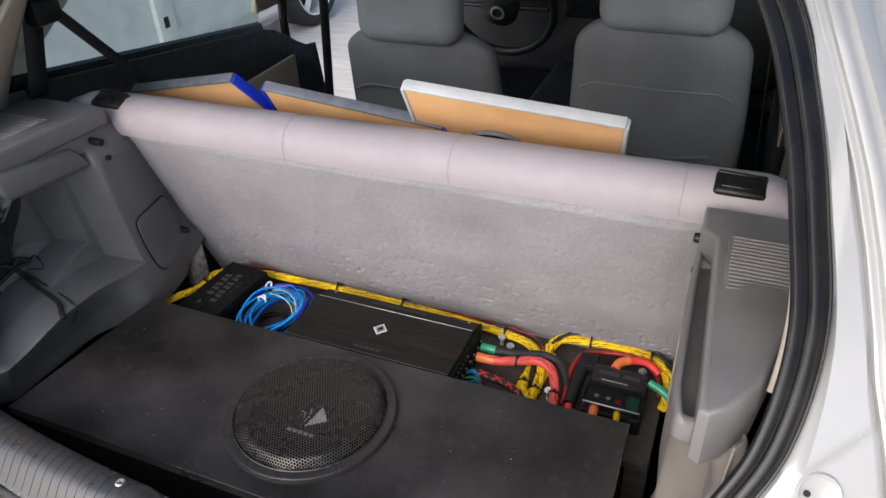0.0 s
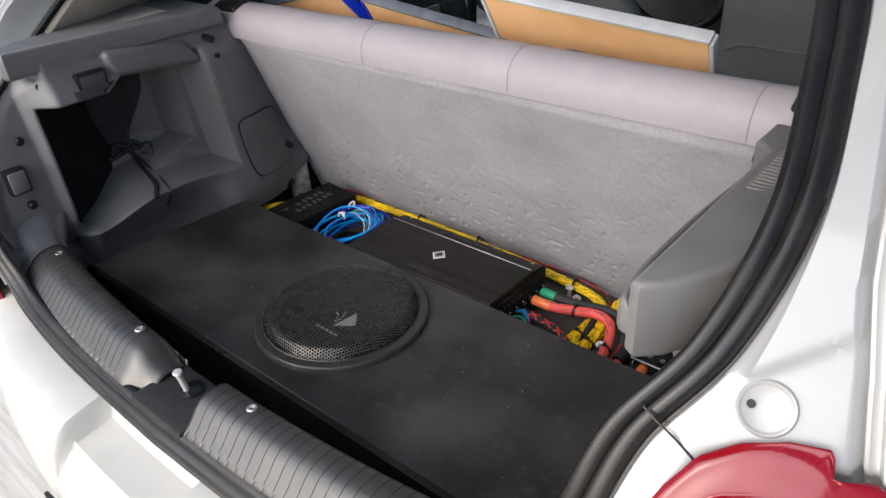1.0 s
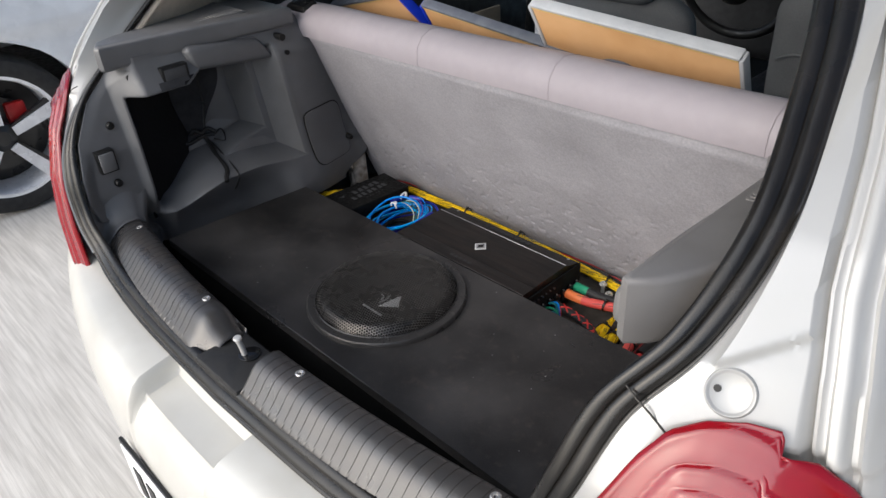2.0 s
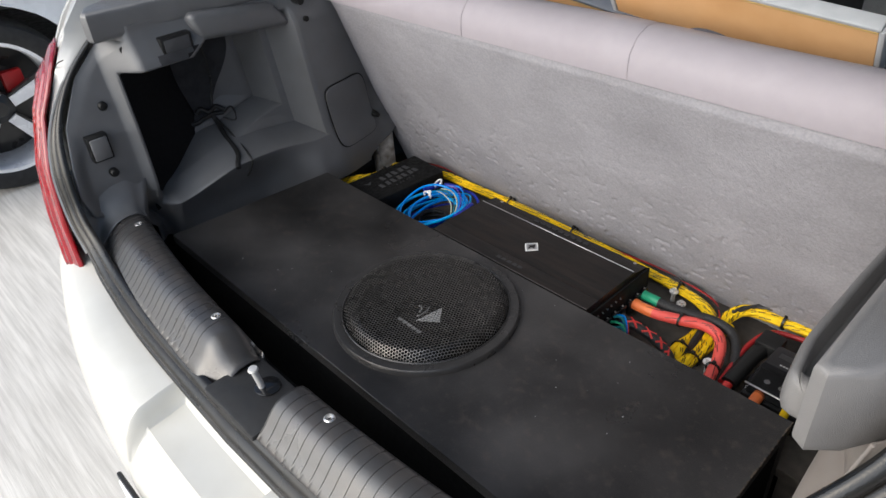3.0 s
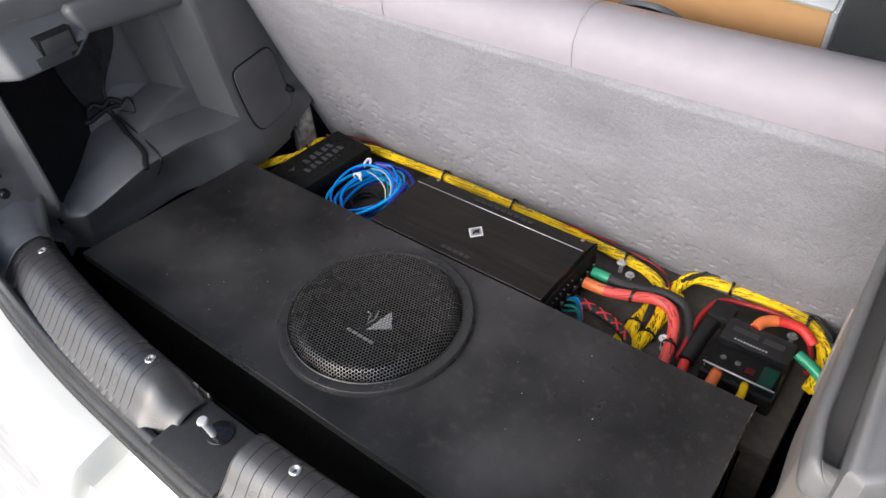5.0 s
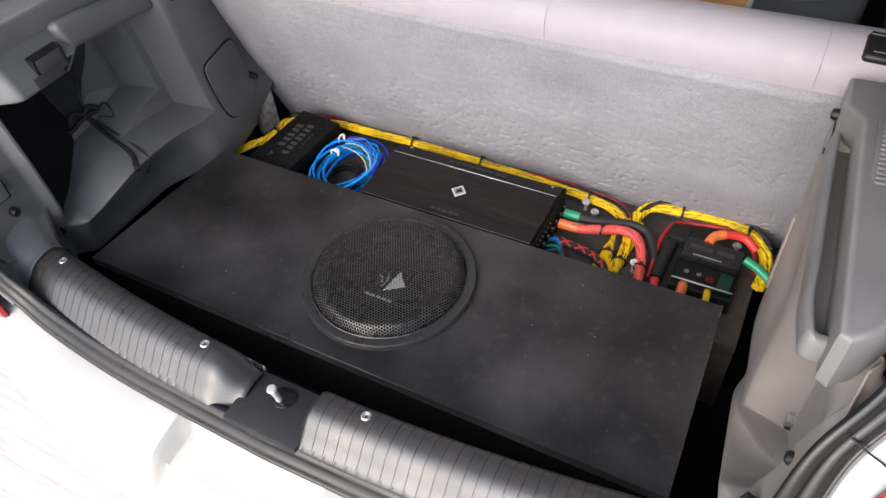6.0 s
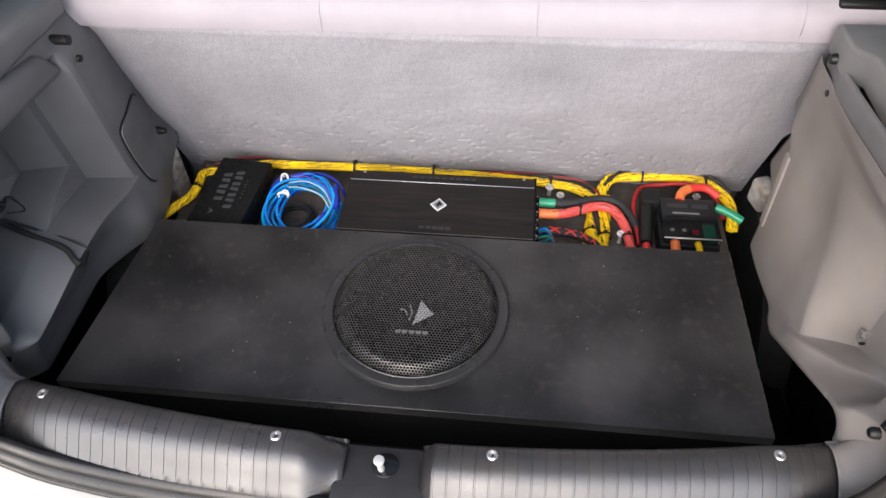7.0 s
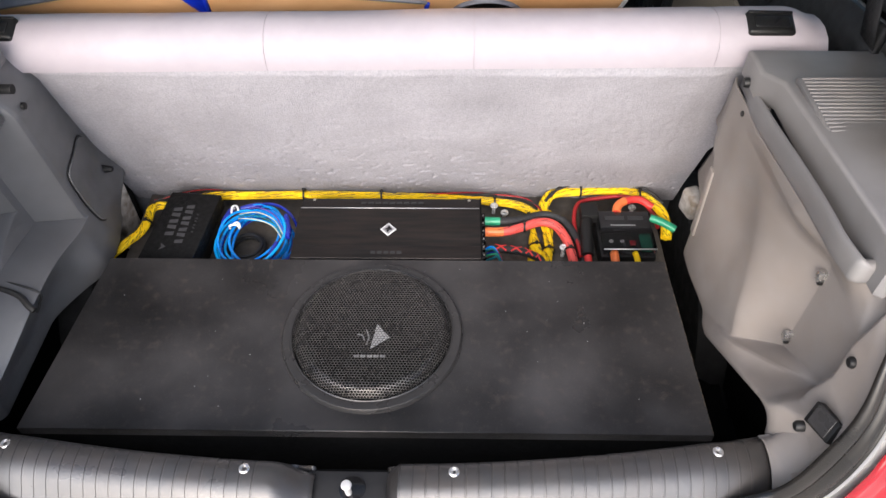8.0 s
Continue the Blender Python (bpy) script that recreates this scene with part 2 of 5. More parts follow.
def rbox(lo, hi, bevel=0.003, seg=2, m=None, bm=None):
    """A box between two corners with rounded edges, optionally turned by m about its middle."""
    bm = bm or bmesh.new()
    lo, hi = Vector(lo), Vector(hi)
    mid, size = (lo + hi) / 2, hi - lo
    g = bmesh.ops.create_cube(bm, size=1.0, matrix=Matrix.Diagonal((*size, 1)))
    if bevel:
        es = list({e for v in g["verts"] for e in v.link_edges})
        r = bmesh.ops.bevel(bm, geom=es, offset=min(bevel, min(size) * 0.45), segments=seg, affect="EDGES", profile=0.5)
        vs = list({v for f in r["faces"] for v in f.verts} | {v for v in g["verts"] if v.is_valid})
    else:
        vs = g["verts"]
    vs = list({v for v in vs if v.is_valid} | {w for v in vs if v.is_valid for e in v.link_edges for w in e.verts})
    bmesh.ops.transform(bm, matrix=Matrix.Translation(mid) @ (m or Matrix()), verts=vs)
    return bm


def spline(pts, n=8, closed=False):
    """Smooth points through pts (Catmull-Rom)."""
    pts = [Vector(p) for p in pts]
    out, k = [], len(pts)
    for i in range(k if closed else k - 1):
        if closed:
            a, b, c, d = (pts[(i + j - 1) % k] for j in range(4))
        else:
            a, b, c, d = pts[max(i - 1, 0)], pts[i], pts[i + 1], pts[min(i + 2, k - 1)]
        for j in range(n):
            t = j / n
            out.append(0.5 * (2 * b + (c - a) * t + (2 * a - 5 * b + 4 * c - d) * t * t + (3 * b - a - 3 * c + d) * t ** 3))
    if not closed:
        out.append(pts[-1])
    return out


def tube(path, r, seg=8, closed=False, bm=None, flat=1.0):
    """A round (or flattened) bar along a path; r may be a function of the way along, 0 to 1."""
    bm = bm or bmesh.new()
    n = len(path)
    up = Vector((0, 0, 1))
    rings = []
    for i, p in enumerate(path):
        a = path[i - 1] if (i or closed) else path[0]
        b = path[(i + 1) % n] if (closed or i < n - 1) else path[-1]
        t = (b - a).normalized()
        side = t.cross(up)
        if side.length < 0.05:
            side = t.cross(Vector((0, 1, 0)))
        side.normalize()
        top = side.cross(t)
        rad = r(i / (n - 1)) if callable(r) else r
        rings.append([bm.verts.new(p + side * rad * math.cos(2 * math.pi * k / seg) + top * rad * flat * math.sin(2 * math.pi * k / seg)) for k in range(seg)])
    for i in range(n if closed else n - 1):
        q, w = rings[i], rings[(i + 1) % n]
        for k in range(seg):
            bm.faces.new((q[k], q[(k + 1) % seg], w[(k + 1) % seg], w[k]))
    if not closed:
        bm.faces.new(rings[0][::-1])
        bm.faces.new(rings[-1])
    return bm


def lathe(profile, centre, axis="z", seg=48, bm=None, bowl=False):
    """Turns (radius, height) pairs round an axis through centre; a ring closes on itself, a bowl stays open."""
    bm = bm or bmesh.new()
    c = Vector(centre)
    rings = []
    for r, h in profile:
        ring = []
        for k in range(seg):
            a = 2 * math.pi * k / seg
            u, v = r * math.cos(a), r * math.sin(a)
            off = (u, v, h) if axis == "z" else ((h, u, v) if axis == "x" else (u, h, v))
            ring.append(bm.verts.new(c + Vector(off)))
        rings.append(ring)
    for q, w in zip(rings, rings[1:]):
        for k in range(seg):
            bm.faces.new((q[k], q[(k + 1) % seg], w[(k + 1) % seg], w[k]))
    widest = max(r for r, h in profile)
    if min(profile[0][0], profile[-1][0]) > .55 * widest:
        for k in range(seg):
            n = (k + 1) % seg
            bm.faces.new((rings[-1][k], rings[-1][n], rings[0][n], rings[0][k]))
    else:
        if profile[0][0] > 1e-6:
            bm.faces.new(rings[0][::-1])
        if profile[-1][0] > 1e-6 and not bowl:
            bm.faces.new(rings[-1])
    bmesh.ops.remove_doubles(bm, verts=bm.verts, dist=1e-6)
    return bm


def sheet(rows, push=None):
    """A skin over rows of points of equal length; push: a vector to a second skin behind it, closed at the rims."""
    bm = bmesh.new()
    vs = [[bm.verts.new(p) for p in row] for row in rows]
    for q, w in zip(vs, vs[1:]):
        for k in range(len(q) - 1):
            bm.faces.new((q[k], q[k + 1], w[k + 1], w[k]))
    if push:
        rim = [e for e in bm.edges if e.is_boundary]
        d = bmesh.ops.extrude_edge_only(bm, edges=rim)
        moved = [v for v in d["geom"] if isinstance(v, bmesh.types.BMVert)]
        bmesh.ops.translate(bm, vec=Vector(push), verts=moved)
        bmesh.ops.holes_fill(bm, edges=[e for e in bm.edges if e.is_boundary], sides=0)
    return bm


def plate(outline, depth, bm=None):
    """A prism: an outline of points, pushed along the vector depth."""
    bm = bm or bmesh.new()
    a = [bm.verts.new(p) for p in outline]
    b = [bm.verts.new(Vector(p) + Vector(depth)) for p in outline]
    bm.faces.new(a)
    bm.faces.new(b[::-1])
    for i in range(len(a)):
        j = (i + 1) % len(a)
        bm.faces.new((a[j], a[i], b[i], b[j]))
    return bm


def ss(x, a=0.0, b=1.0):
    """Smooth step from 0 at a to 1 at b."""
    t = min(1.0, max(0.0, (x - a) / (b - a)))
    return t * t * (3 - 2 * t)


def lerp(a, b, t):
    return a + (b - a) * t


def frange(a, b, n):
    return [a + (b - a) * i / n for i in range(n + 1)]


# ---- ground ----
gbm = bmesh.new()
bmesh.ops.create_grid(gbm, x_segments=2, y_segments=2, size=400)
gdata = bpy.data.meshes.new("ground")
gbm.to_mesh(gdata)
gbm.free()
gdata.materials.append(CONCRETE)
ground = tagged(new("ground", gdata), "pale broom-finished concrete paving under both cars", "ground", kind="structure")

# ---- the hatchback: shell, opening, bumper, lamps ----
car = thing("hatchback_car", (0, 1.6, 0), "silver small hatchback standing with its tailgate opening uncovered", "car")

HALF = [(0, -.100, .735), (.25, -.093, .735), (.42, -.080, .742), (.50, -.072, .762), (.545, -.070, .803), (.572, -.060, .878), (.596, -.037, .945),
        (.612, .014, 1.015), (.630, .100, 1.080), (.638, .200, 1.155), (.622, .285, 1.225), (.600, .355, 1.30), (.562, .425, 1.385), (.49, .490, 1.46),
        (.30, .520, 1.495), (0, .530, 1.505)]
HALF_R = [(0, -.100, .735), (.25, -.093, .735), (.42, -.080, .742), (.504, -.064, .762), (.544, -.063, .803), (.566, -.056, .878), (.585, -.039, .945),
          (.602, .001, 1.015), (.640, .058, 1.080), (.653, .133, 1.155), (.639, .212, 1.225), (.616, .289, 1.30), (.576, .369, 1.385), (.504, .446, 1.46),
          (.30, .505, 1.495), (0, .530, 1.505)]
half_curve = spline(HALF, 16)
right_curve = spline(HALF_R, 16)


def opening_loop(push=0.0, back=0.0):
    """The tailgate opening as a closed loop, pushed outward in its own plane and back towards the camera side."""
    loop = right_curve + [Vector((-p.x, p.y, p.z)) for p in half_curve[-2:0:-1]]
    mid = Vector((0, 0.16, 1.10))
    out = []
    n = len(loop)
    for i, p in enumerate(loop):
        t = (loop[(i + 1) % n] - loop[i - 1]).normalized()
        nrm = (p - mid)
        nrm = (nrm - t * nrm.dot(t)).normalized()
        slant = .60 * push * ss(p.z, .86, 1.04) * ss(p.z, 1.49, 1.42)
        out.append(p + nrm * push + Vector((0, slant - back, 0)))
    return out


LIPS = ((-.0045, -.002), (-.0050, .002), (-.0030, .0055), (.0010, .0072), (.0060, .0074), (.0095, .0060), (.0108, .0035), (.0122, .0060), (.0165, .0085), (.0215, .0088), (.0262, .0074), (.0285, .0048), (.0300, .0065), (.0335, .0060), (.0350, .0025), (.0352, -.004))
lanes = [opening_loop(push, back) for push, back in LIPS]
seal = part("weatherstrip", sheet([[lane[i % len(lane)] for lane in lanes] for i in range(len(lanes[0]) + 1)]), RUBBER, car, "black rubber weatherstrip with two lips round the tailgate opening", 70)


edge = opening_loop(0.000, -0.024)
for a, b in ((0, len(right_curve)), (len(right_curve), len(edge))):
    line = [p for p in edge[a:b] if 1.10 < p.z < 1.46]
    part("pillar_edge", tube(line, .0055, 8), BEIGE, seal, "beige pillar trim edge inside the seal")


def table(z, pairs):
    """Straight-line look-up."""
    for (a, u), (b, v) in zip(pairs, pairs[1:]):
        if z <= b:
            return lerp(u, v, max(0.0, (z - a) / (b - a)))
    return pairs[-1][1]


REAR_Y = ((.70, -.085), (.78, -.080), (.87, -.068), (.95, -.042), (1.02, -.002), (1.07, .034), (1.155, .115), (1.22, .195), (1.30, .290), (1.39, .395), (1.47, .480))
RIDGE_X = ((.70, .80), (.95, .79), (1.023, .773), (1.077, .757), (1.127, .738), (1.162, .729), (1.211, .714), (1.264, .694), (1.31, .672), (1.40, .625), (1.47, .570))


def corner_y(x):
    """How far the body's plan falls back towards its flank."""
    return .055 * (abs(x) / .60) ** 2.6 - .02


def body_y(x, z, fall=.36):
    """The painted corner's surface beside the opening, falling back towards the flank."""
    return table(z, REAR_Y) + fall * max(0, x - .64) + .02 * max(0, (x - .74) / .06) ** 2


def flank(p, side):
    """From a point of the opening's flange, the body's skin outward over the gutter to the car's flank."""
    z, ridge = p.z, table(p.z, RIDGE_X)
    room = max(.02, ridge - .016 - p.x)
    sunk = .010 * ss(z, 1.026, 1.012)

    def skin(x):
        crease = -.008 * ss(z - 1.070 - .56 * (x - .683), -.003, .005) * ss(x, .662, .684) * ss(x, .745, .732)
        return body_y(x, z) + crease + sunk * ss(x, .66, .70)

    rows = [(p.x, p.y), (p.x + .003, p.y - .010), (p.x + .09 * room, lerp(p.y, skin(p.x + .09 * room), .55))]
    rows += [(p.x + f * room, skin(p.x + f * room)) for f in frange(.18, 1, 20)]
    out = body_y(ridge, z) - .004 + sunk
    rows += [(ridge - .012, out + .009), (ridge - .009, out + .002), (ridge - .006, out + .001), (ridge - .003, out + .0045), (ridge, out + .0045), (ridge + .004, out - .003), (ridge + .010, out - .004),
             (ridge + .015, out + .000), (ridge + .018, out + .009), (ridge + .022, out + .010), (ridge + .026, out + .006), (ridge + .031, out + .010), (ridge + .042, out + .045), (ridge + .054, out + .11), (ridge + .064, out + .22), (ridge + .068, out + .42)]
    return [Vector((side * x, y, z)) for x, y in rows]


LAMP_RING = ((.560, .70), (.612, .88), (.634, .939), (.642, .960), (.654, .992), (.671, 1.018), (.692, 1.031), (.712, 1.036), (.730, 1.036), (.752, 1.031), (.775, 1.022), (.795, 1.009), (.818, .984), (.835, .950), (.850, .88))
LAMP_TOP = ((.560, .70), (.612, .88), (.634, .939), (.642, .960), (.654, .992), (.671, 1.018), (.692, 1.031), (.718, 1.039), (.744, 1.040), (.7505, 1.027), (.773, 1.023), (.795, 1.009), (.818, .984), (.835, .950), (.850, .88))
for side in (1, -1):
    loop = opening_loop(0.030, 0.0)
    pts = loop[:len(right_curve)] if side > 0 else [loop[0]] + [Vector((-p.x, p.y, p.z)) for p in loop[:len(right_curve) - 2:-1]]
    pts = [p for p in pts if p.z > 0.742 and p.x > 0.03]
    q = part("quarter_panel", sheet([flank(p, side) for p in pts]), CAR_PAINT, car, "silver painted rear quarter panel with a raised gutter", 50, solid=0.002)
    # round recess for the tailgate's rubber stop
    c = Vector((side * .698, body_y(.698, 1.053) - .002, 1.053))
    turn = Vector((0, -1, 0)).rotation_difference(Vector((side * .30, -1, .72))).to_matrix().to_4x4()
    for nm, prof, off, mtl in (("bump_stop_cup", [(0, .0005), (.0160, .0005), (.0172, -.0003), (.0182, -.0012), (.0192, -.0015), (.0202, -.0008), (.0215, .004)], 0, CAR_PAINT), ("stop_screw", [(.0, -.001), (.0030, -.001), (.0036, .003)], -side * .0105, BLACK_PLASTIC)):
        bm = lathe(prof, (off, 0, 0), "y", 48)
        bmesh.ops.transform(bm, matrix=Matrix.Translation(c) @ turn, verts=bm.verts)
        part(nm, bm, mtl, q)
    part("panel_joint", tube([Vector((side * x, body_y(x, z) - .0005, z)) for x, z in ((.622, 1.036), (.635, 1.031), (.650, 1.024), (.668, 1.012))], .0011, 6), RUBBER, q)

    # tail lamp: a lens that wraps round the corner, with stepped rings
    def lens_row(f, lift=0.0):
        """One row across the lens at the height fraction f."""
        row = []
        for k in range(71):
            x = lerp(.560, .850, k / 70)
            top = table(x, LAMP_TOP)
            z = lerp(.690, top, f)
            inner = .560
            for (xa, za), (xb, zb) in zip(LAMP_TOP[:8], LAMP_TOP[1:9]):
                if za <= z <= zb:
                    inner = lerp(xa, xb, (z - za) / (zb - za))
            d = min(x - inner, max(0, table(x, LAMP_RING) - z))
            bulge = .001 + .005 * ss(d, 0, .004) + .003 * ss(d, .004, .026) + .0045 * ss(d, .027, .031) + .002 * ss(d, .031, .042) + .004 * ss(d, .043, .046) - .010 * ss(d, .058, .061) + .006 * ss(d, .063, .10)
            row.append(Vector((side * x, body_y(x, z, .30) - bulge - lift - .010 * ss(x, .66, .58), z)))
        return row

    steps = frange(0, .72, 16) + frange(.73, 1, 60)
    lamp = part("tail_lamp", sheet([lens_row(f) for f in steps]), RED_LENS, car, "glossy red tail lamp lens", 60, solid=-.004)
    bm = sheet([lens_row(f, .0012) for f in steps])
    far = []
    for fc in bm.faces:
        m_ = fc.calc_center_median()
        top = table(abs(m_.x), LAMP_TOP)
        if top - m_.z < .066 or abs(m_.x) > .80 or abs(m_.x) < .672 - .12 * (1.0 - m_.z) + .02:
            far.append(fc)
    bmesh.ops.delete(bm, geom=far, context="FACES")
    part("lamp_reflector", bm, RED_LENS_LIGHT, lamp, "", 60)

# bumper: a bowed skin below the opening, with a sunken middle for the plate
def bay(x):
    """1 inside the hand bay above the plate."""
    return ss(x, -.162, -.150) * ss(x, .100, .088)


rows = []
xs = sorted(set(frange(-.875, .875, 84) + frange(-.170, -.142, 8) + frange(.080, .108, 8)))
for x in xs:
    k = bay(x)
    cy, wrap = corner_y(x) + .02, .38 * ss(abs(x), .76, .885) ** 2
    top = .700 + .012 * ss(abs(x), .35, .75)
    prof = [(-.098, .702), (-.106, .7025), (-.112, top + .001), (-.117, top - .030 * k), (-.122, top - .036 * k), (-.150, top - .004 - .036 * k), (-.180, top - .010 - .034 * k), (-.197 + .012 * k, top - .022 - .030 * k),
            (-.212 + .012 * k, top - .045 - .02 * k), (-.222 + .006 * k, top - .085), (-.226, .56), (-.224, .50), (-.212, .40), (-.18, .31), (-.10, .26)]
    rows.append([Vector((x, y + cy * ss(-y, .08, .12) * .9 + .16 * x * x * .45 + wrap, z)) for y, z in prof])
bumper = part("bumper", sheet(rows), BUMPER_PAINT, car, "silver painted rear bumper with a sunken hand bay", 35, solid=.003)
pl = part("number_plate", rbox((-.205, -.236, .425), (.195, -.230, .548), .003), WHITE_PLASTIC, bumper, "white number plate with dark bars")
for i in range(7):
    x = -.165 + i * .05
    part("plate_bar", rbox((x, -.238, .450), (x + .030, -.2355, .520), .001, 1), BLACK_PLASTIC, pl)
part("plate_border", rbox((-.213, -.2335, .417), (.203, -.226, .556), .003), BLACK_PLASTIC, pl)

# raised tailgate over the opening
def gate_point(u, v, off=0.0):
    """A point of the raised tailgate: u across, v from the hinge to the tip."""
    x = u * lerp(.545, .620, ss(v, 0, .6)) * (1 - .07 * ss(v, .82, 1) * abs(u))
    return Vector((x, .545 - .92 * v, 1.527 + .45 * v - .12 * v * v - .035 * u * u + off))


us = frange(-1, 1, 40)
vs = frange(0, 1, 40)
bm = sheet([[gate_point(u, v) for u in us] for v in vs])
bm.faces.ensure_lookup_table()
pane_faces = [f for f in bm.faces if .07 < (.545 - f.calc_center_median().y) / .92 < .56 and abs(f.calc_center_median().x) < .50]
bmesh.ops.delete(bm, geom=pane_faces, context="FACES")
gate = part("tailgate", bm, CAR_PAINT, car, "silver tailgate raised over the open trunk", 50, solid=.030)
pane = part("rear_window", sheet([[gate_point(u, v, -.004) for u in frange(-.90, .90, 12)] for v in frange(.06, .57, 8)]), WINDOW_GLASS, gate, "rear window glass", 60, solid=.004)
pane.visible_shadow = False
part("tailgate_lining", sheet([[gate_point(u, v, -.046) for u in frange(-.86, .86, 16)] for v in frange(.60, .96, 10)]), TRIM, gate, "grey plastic tailgate lining", 50, solid=-.014)

# roof, flanks, floor pan and glass of the cabin
roof_rows = []
for y in frange(.53, 2.35, 12):
    t = (y - .53) / 1.82
    crown = 1.505 + .055 * math.sin(math.pi * min(1, .25 + .6 * t)) - .04 * ss(t, .75, 1)
    roof_rows.append([Vector((x, y, crown - .085 * (abs(x) / .60) ** 3.5)) for x in frange(-.60, .60, 16)])
roof = part("roof", sheet(roof_rows), CAR_PAINT, car, "silver painted roof skin", 60, solid=.004)
part("headliner", sheet([[p - Vector((0, 0, .02)) for p in r] for r in roof_rows]), ROOFLINE, roof, "pale grey cloth headliner")


def side_x(z):
    return lerp(.80, .60, ss(z, 1.02, 1.50) ** .9)


def belt_z(y):
    """Height of the window line, which climbs towards the tail."""
    return lerp(1.120, .990, min(1, max(0, (y - .43) / .85)))


for side in (1, -1):
    y_end = 3.2 if side > 0 else 1.42
    lower = [[Vector((side * (side_x(z) + .01), y, lerp(.28, belt_z(y) - .01, (z - .28) / .77))) for z in (.28, .45, .62, .80, .95, 1.05)] for y in frange(.42, y_end, 20)]
    flank_ob = part("side_panel", sheet(lower), CAR_PAINT, car, "silver painted side of the body", 60, solid=.004)
    part("pillar", sheet([[Vector((side * side_x(z), y - .5 * (z - 1.05) * (y > 1.3), z)) for z in frange(1.04, 1.49, 6)] for y in frange(1.285, 1.405, 4)]), BEIGE, car, "beige lined door pillar", 60, solid=.02)
    part("pillar_seal", tube([Vector((side * (side_x(z) - .012), 1.425 - .25 * max(0, z - 1.05), z)) for z in frange(.55, 1.45, 8)], .014, 8), RUBBER, car)
    part("pillar", sheet([[Vector((side * side_x(z), y - (z - 1.05) * .9, z)) for z in frange(1.04, 1.49, 6)] for y in (2.36, 2.50)]), BLACK_PLASTIC, car, "", 60, solid=.02)
    spans = ((.43, 1.285), (1.46, 2.36)) if side > 0 else ((.43, 1.285),)
    for y0, y1 in spans:
        pane = part("side_window", sheet([[Vector((side * (side_x(z) - .006), lerp(y0, y1, u), lerp(belt_z(lerp(y0, y1, u)), 1.47, v))) for v, z in ((w, lerp(1.06, 1.47, w)) for w in frange(0, 1, 5))] for u in frange(0, 1, 6)]), WINDOW_GLASS, car, "tinted side window glass", 60, solid=.003)
        pane.visible_shadow = False
        part("window_seal", tube([Vector((side * (side_x(1.07) - .010), y, belt_z(y) + .004)) for y in frange(y0, y1, 8)], .017, 8), RUBBER, pane)
    # beige D-pillar lining between opening and quarter window
    pil = []
    for p in [h for h in (right_curve if side > 0 else half_curve) if 1.075 < h.z < 1.47]:
        t = (p.z - 1.07) / .4
        q0 = Vector((side * (p.x + .002), p.y + .012, p.z))
        q1 = Vector((side * (side_x(p.z) - .022), lerp(.425, .500, t), p.z))
        pil.append([q0.lerp(q1, u) - Vector((side * .012 * math.sin(math.pi * u), 0, 0)) for u in frange(0, 1, 6)])
    part("pillar_lining", sheet(pil), BEIGE, car, "beige plastic pillar lining", 60, solid=.003)
    # inside of the rear flank beside the bench, and of the front door
    inner = [[Vector((side * lerp(.690, .735, v), y, lerp(.45, belt_z(y) + .010 - .11 * ss(y, 1.24, 1.48), v))) for v in frange(0, 1, 6)] for y in frange(.46, 1.49, 20)]
    lining = part("rear_side_lining", sheet(inner), DASH, car, "black plastic lining under the rear side window", 60, solid=.01)
    part("cloth_insert", rbox((side * .706 - .006, .90, .66), (side * .706 + .006, 1.335, .905), .005), BEIGE_DOOR, lining, "beige cloth insert")
    if side > 0:
        door = part("door_lining", sheet([[Vector((side * .705, y, z)) for z in frange(.40, 1.05, 5)] for y in frange(1.42, 2.4, 6)]), DASH, car, "dark door lining", 60, solid=.01)
        part("door_insert", rbox((side * .695 - .006, 1.5, .72), (side * .695 + .006, 2.2, .95), .006), BEIGE_DOOR, door)
    fb = part("front_belt", sheet([[Vector((side * lerp(.60, .655, v), 1.40 + w, lerp(1.30, .55, v))) for w in (-.024, .024)] for v in frange(0, 1, 6)]), BELT, car, "black front seat belt", 60, solid=.002)
    # belt from the pillar down into the ledge
    belt = part("seat_belt", sheet([[Vector((side * lerp(.672, .715, v), lerp(.535, .470, v) + w, lerp(1.42, 1.10, v))) for w in (-.022, .022)] for v in frange(0, 1, 8)]), BELT, car, "black seat belt webbing", 60, solid=.002)
    part("belt_guide", rbox((side * .676 - .018, .480, 1.235), (side * .676 + .018, .545, 1.285), .010), BLACK_PLASTIC, belt)
    part("belt_strap", sheet([[Vector((side * lerp(.668, .665, v), lerp(.53, .72, v), lerp(1.255, 1.03, v) + w)) for w in (-.018, .018)] for v in frange(0, 1, 8)]), BELT, belt, "", 60, solid=.002)
part("floor_pan", rbox((-.80, .02, .30), (.80, 3.2, .34), .01), FLOOR_BLACK, car)
wind = part("windscreen", sheet([[Vector((x, lerp(2.36, 2.95, v), lerp(1.50, 1.00, v))) for x in frange(-.62 - .1 * v, .62 + .1 * v, 4)] for v in frange(0, 1, 4)]), WINDOW_GLASS, car, "windscreen glass", 60, solid=.004)
wind.visible_shadow = False
part("bonnet", sheet([[Vector((x, y, .99 - .12 * ss(y, 2.9, 3.6))) for x in frange(-.74, .74, 4)] for y in frange(2.94, 3.6, 4)]), CAR_PAINT, car, "", 60, solid=.004)
dash = part("dashboard", rbox((-.70, 2.28, .55), (.70, 2.95, .965), .06, 4), DASH, car, "black plastic dashboard")
part("instrument_hood", rbox((-.50, 2.20, .86), (-.12, 2.40, 1.00), .04, 4), DASH, dash)
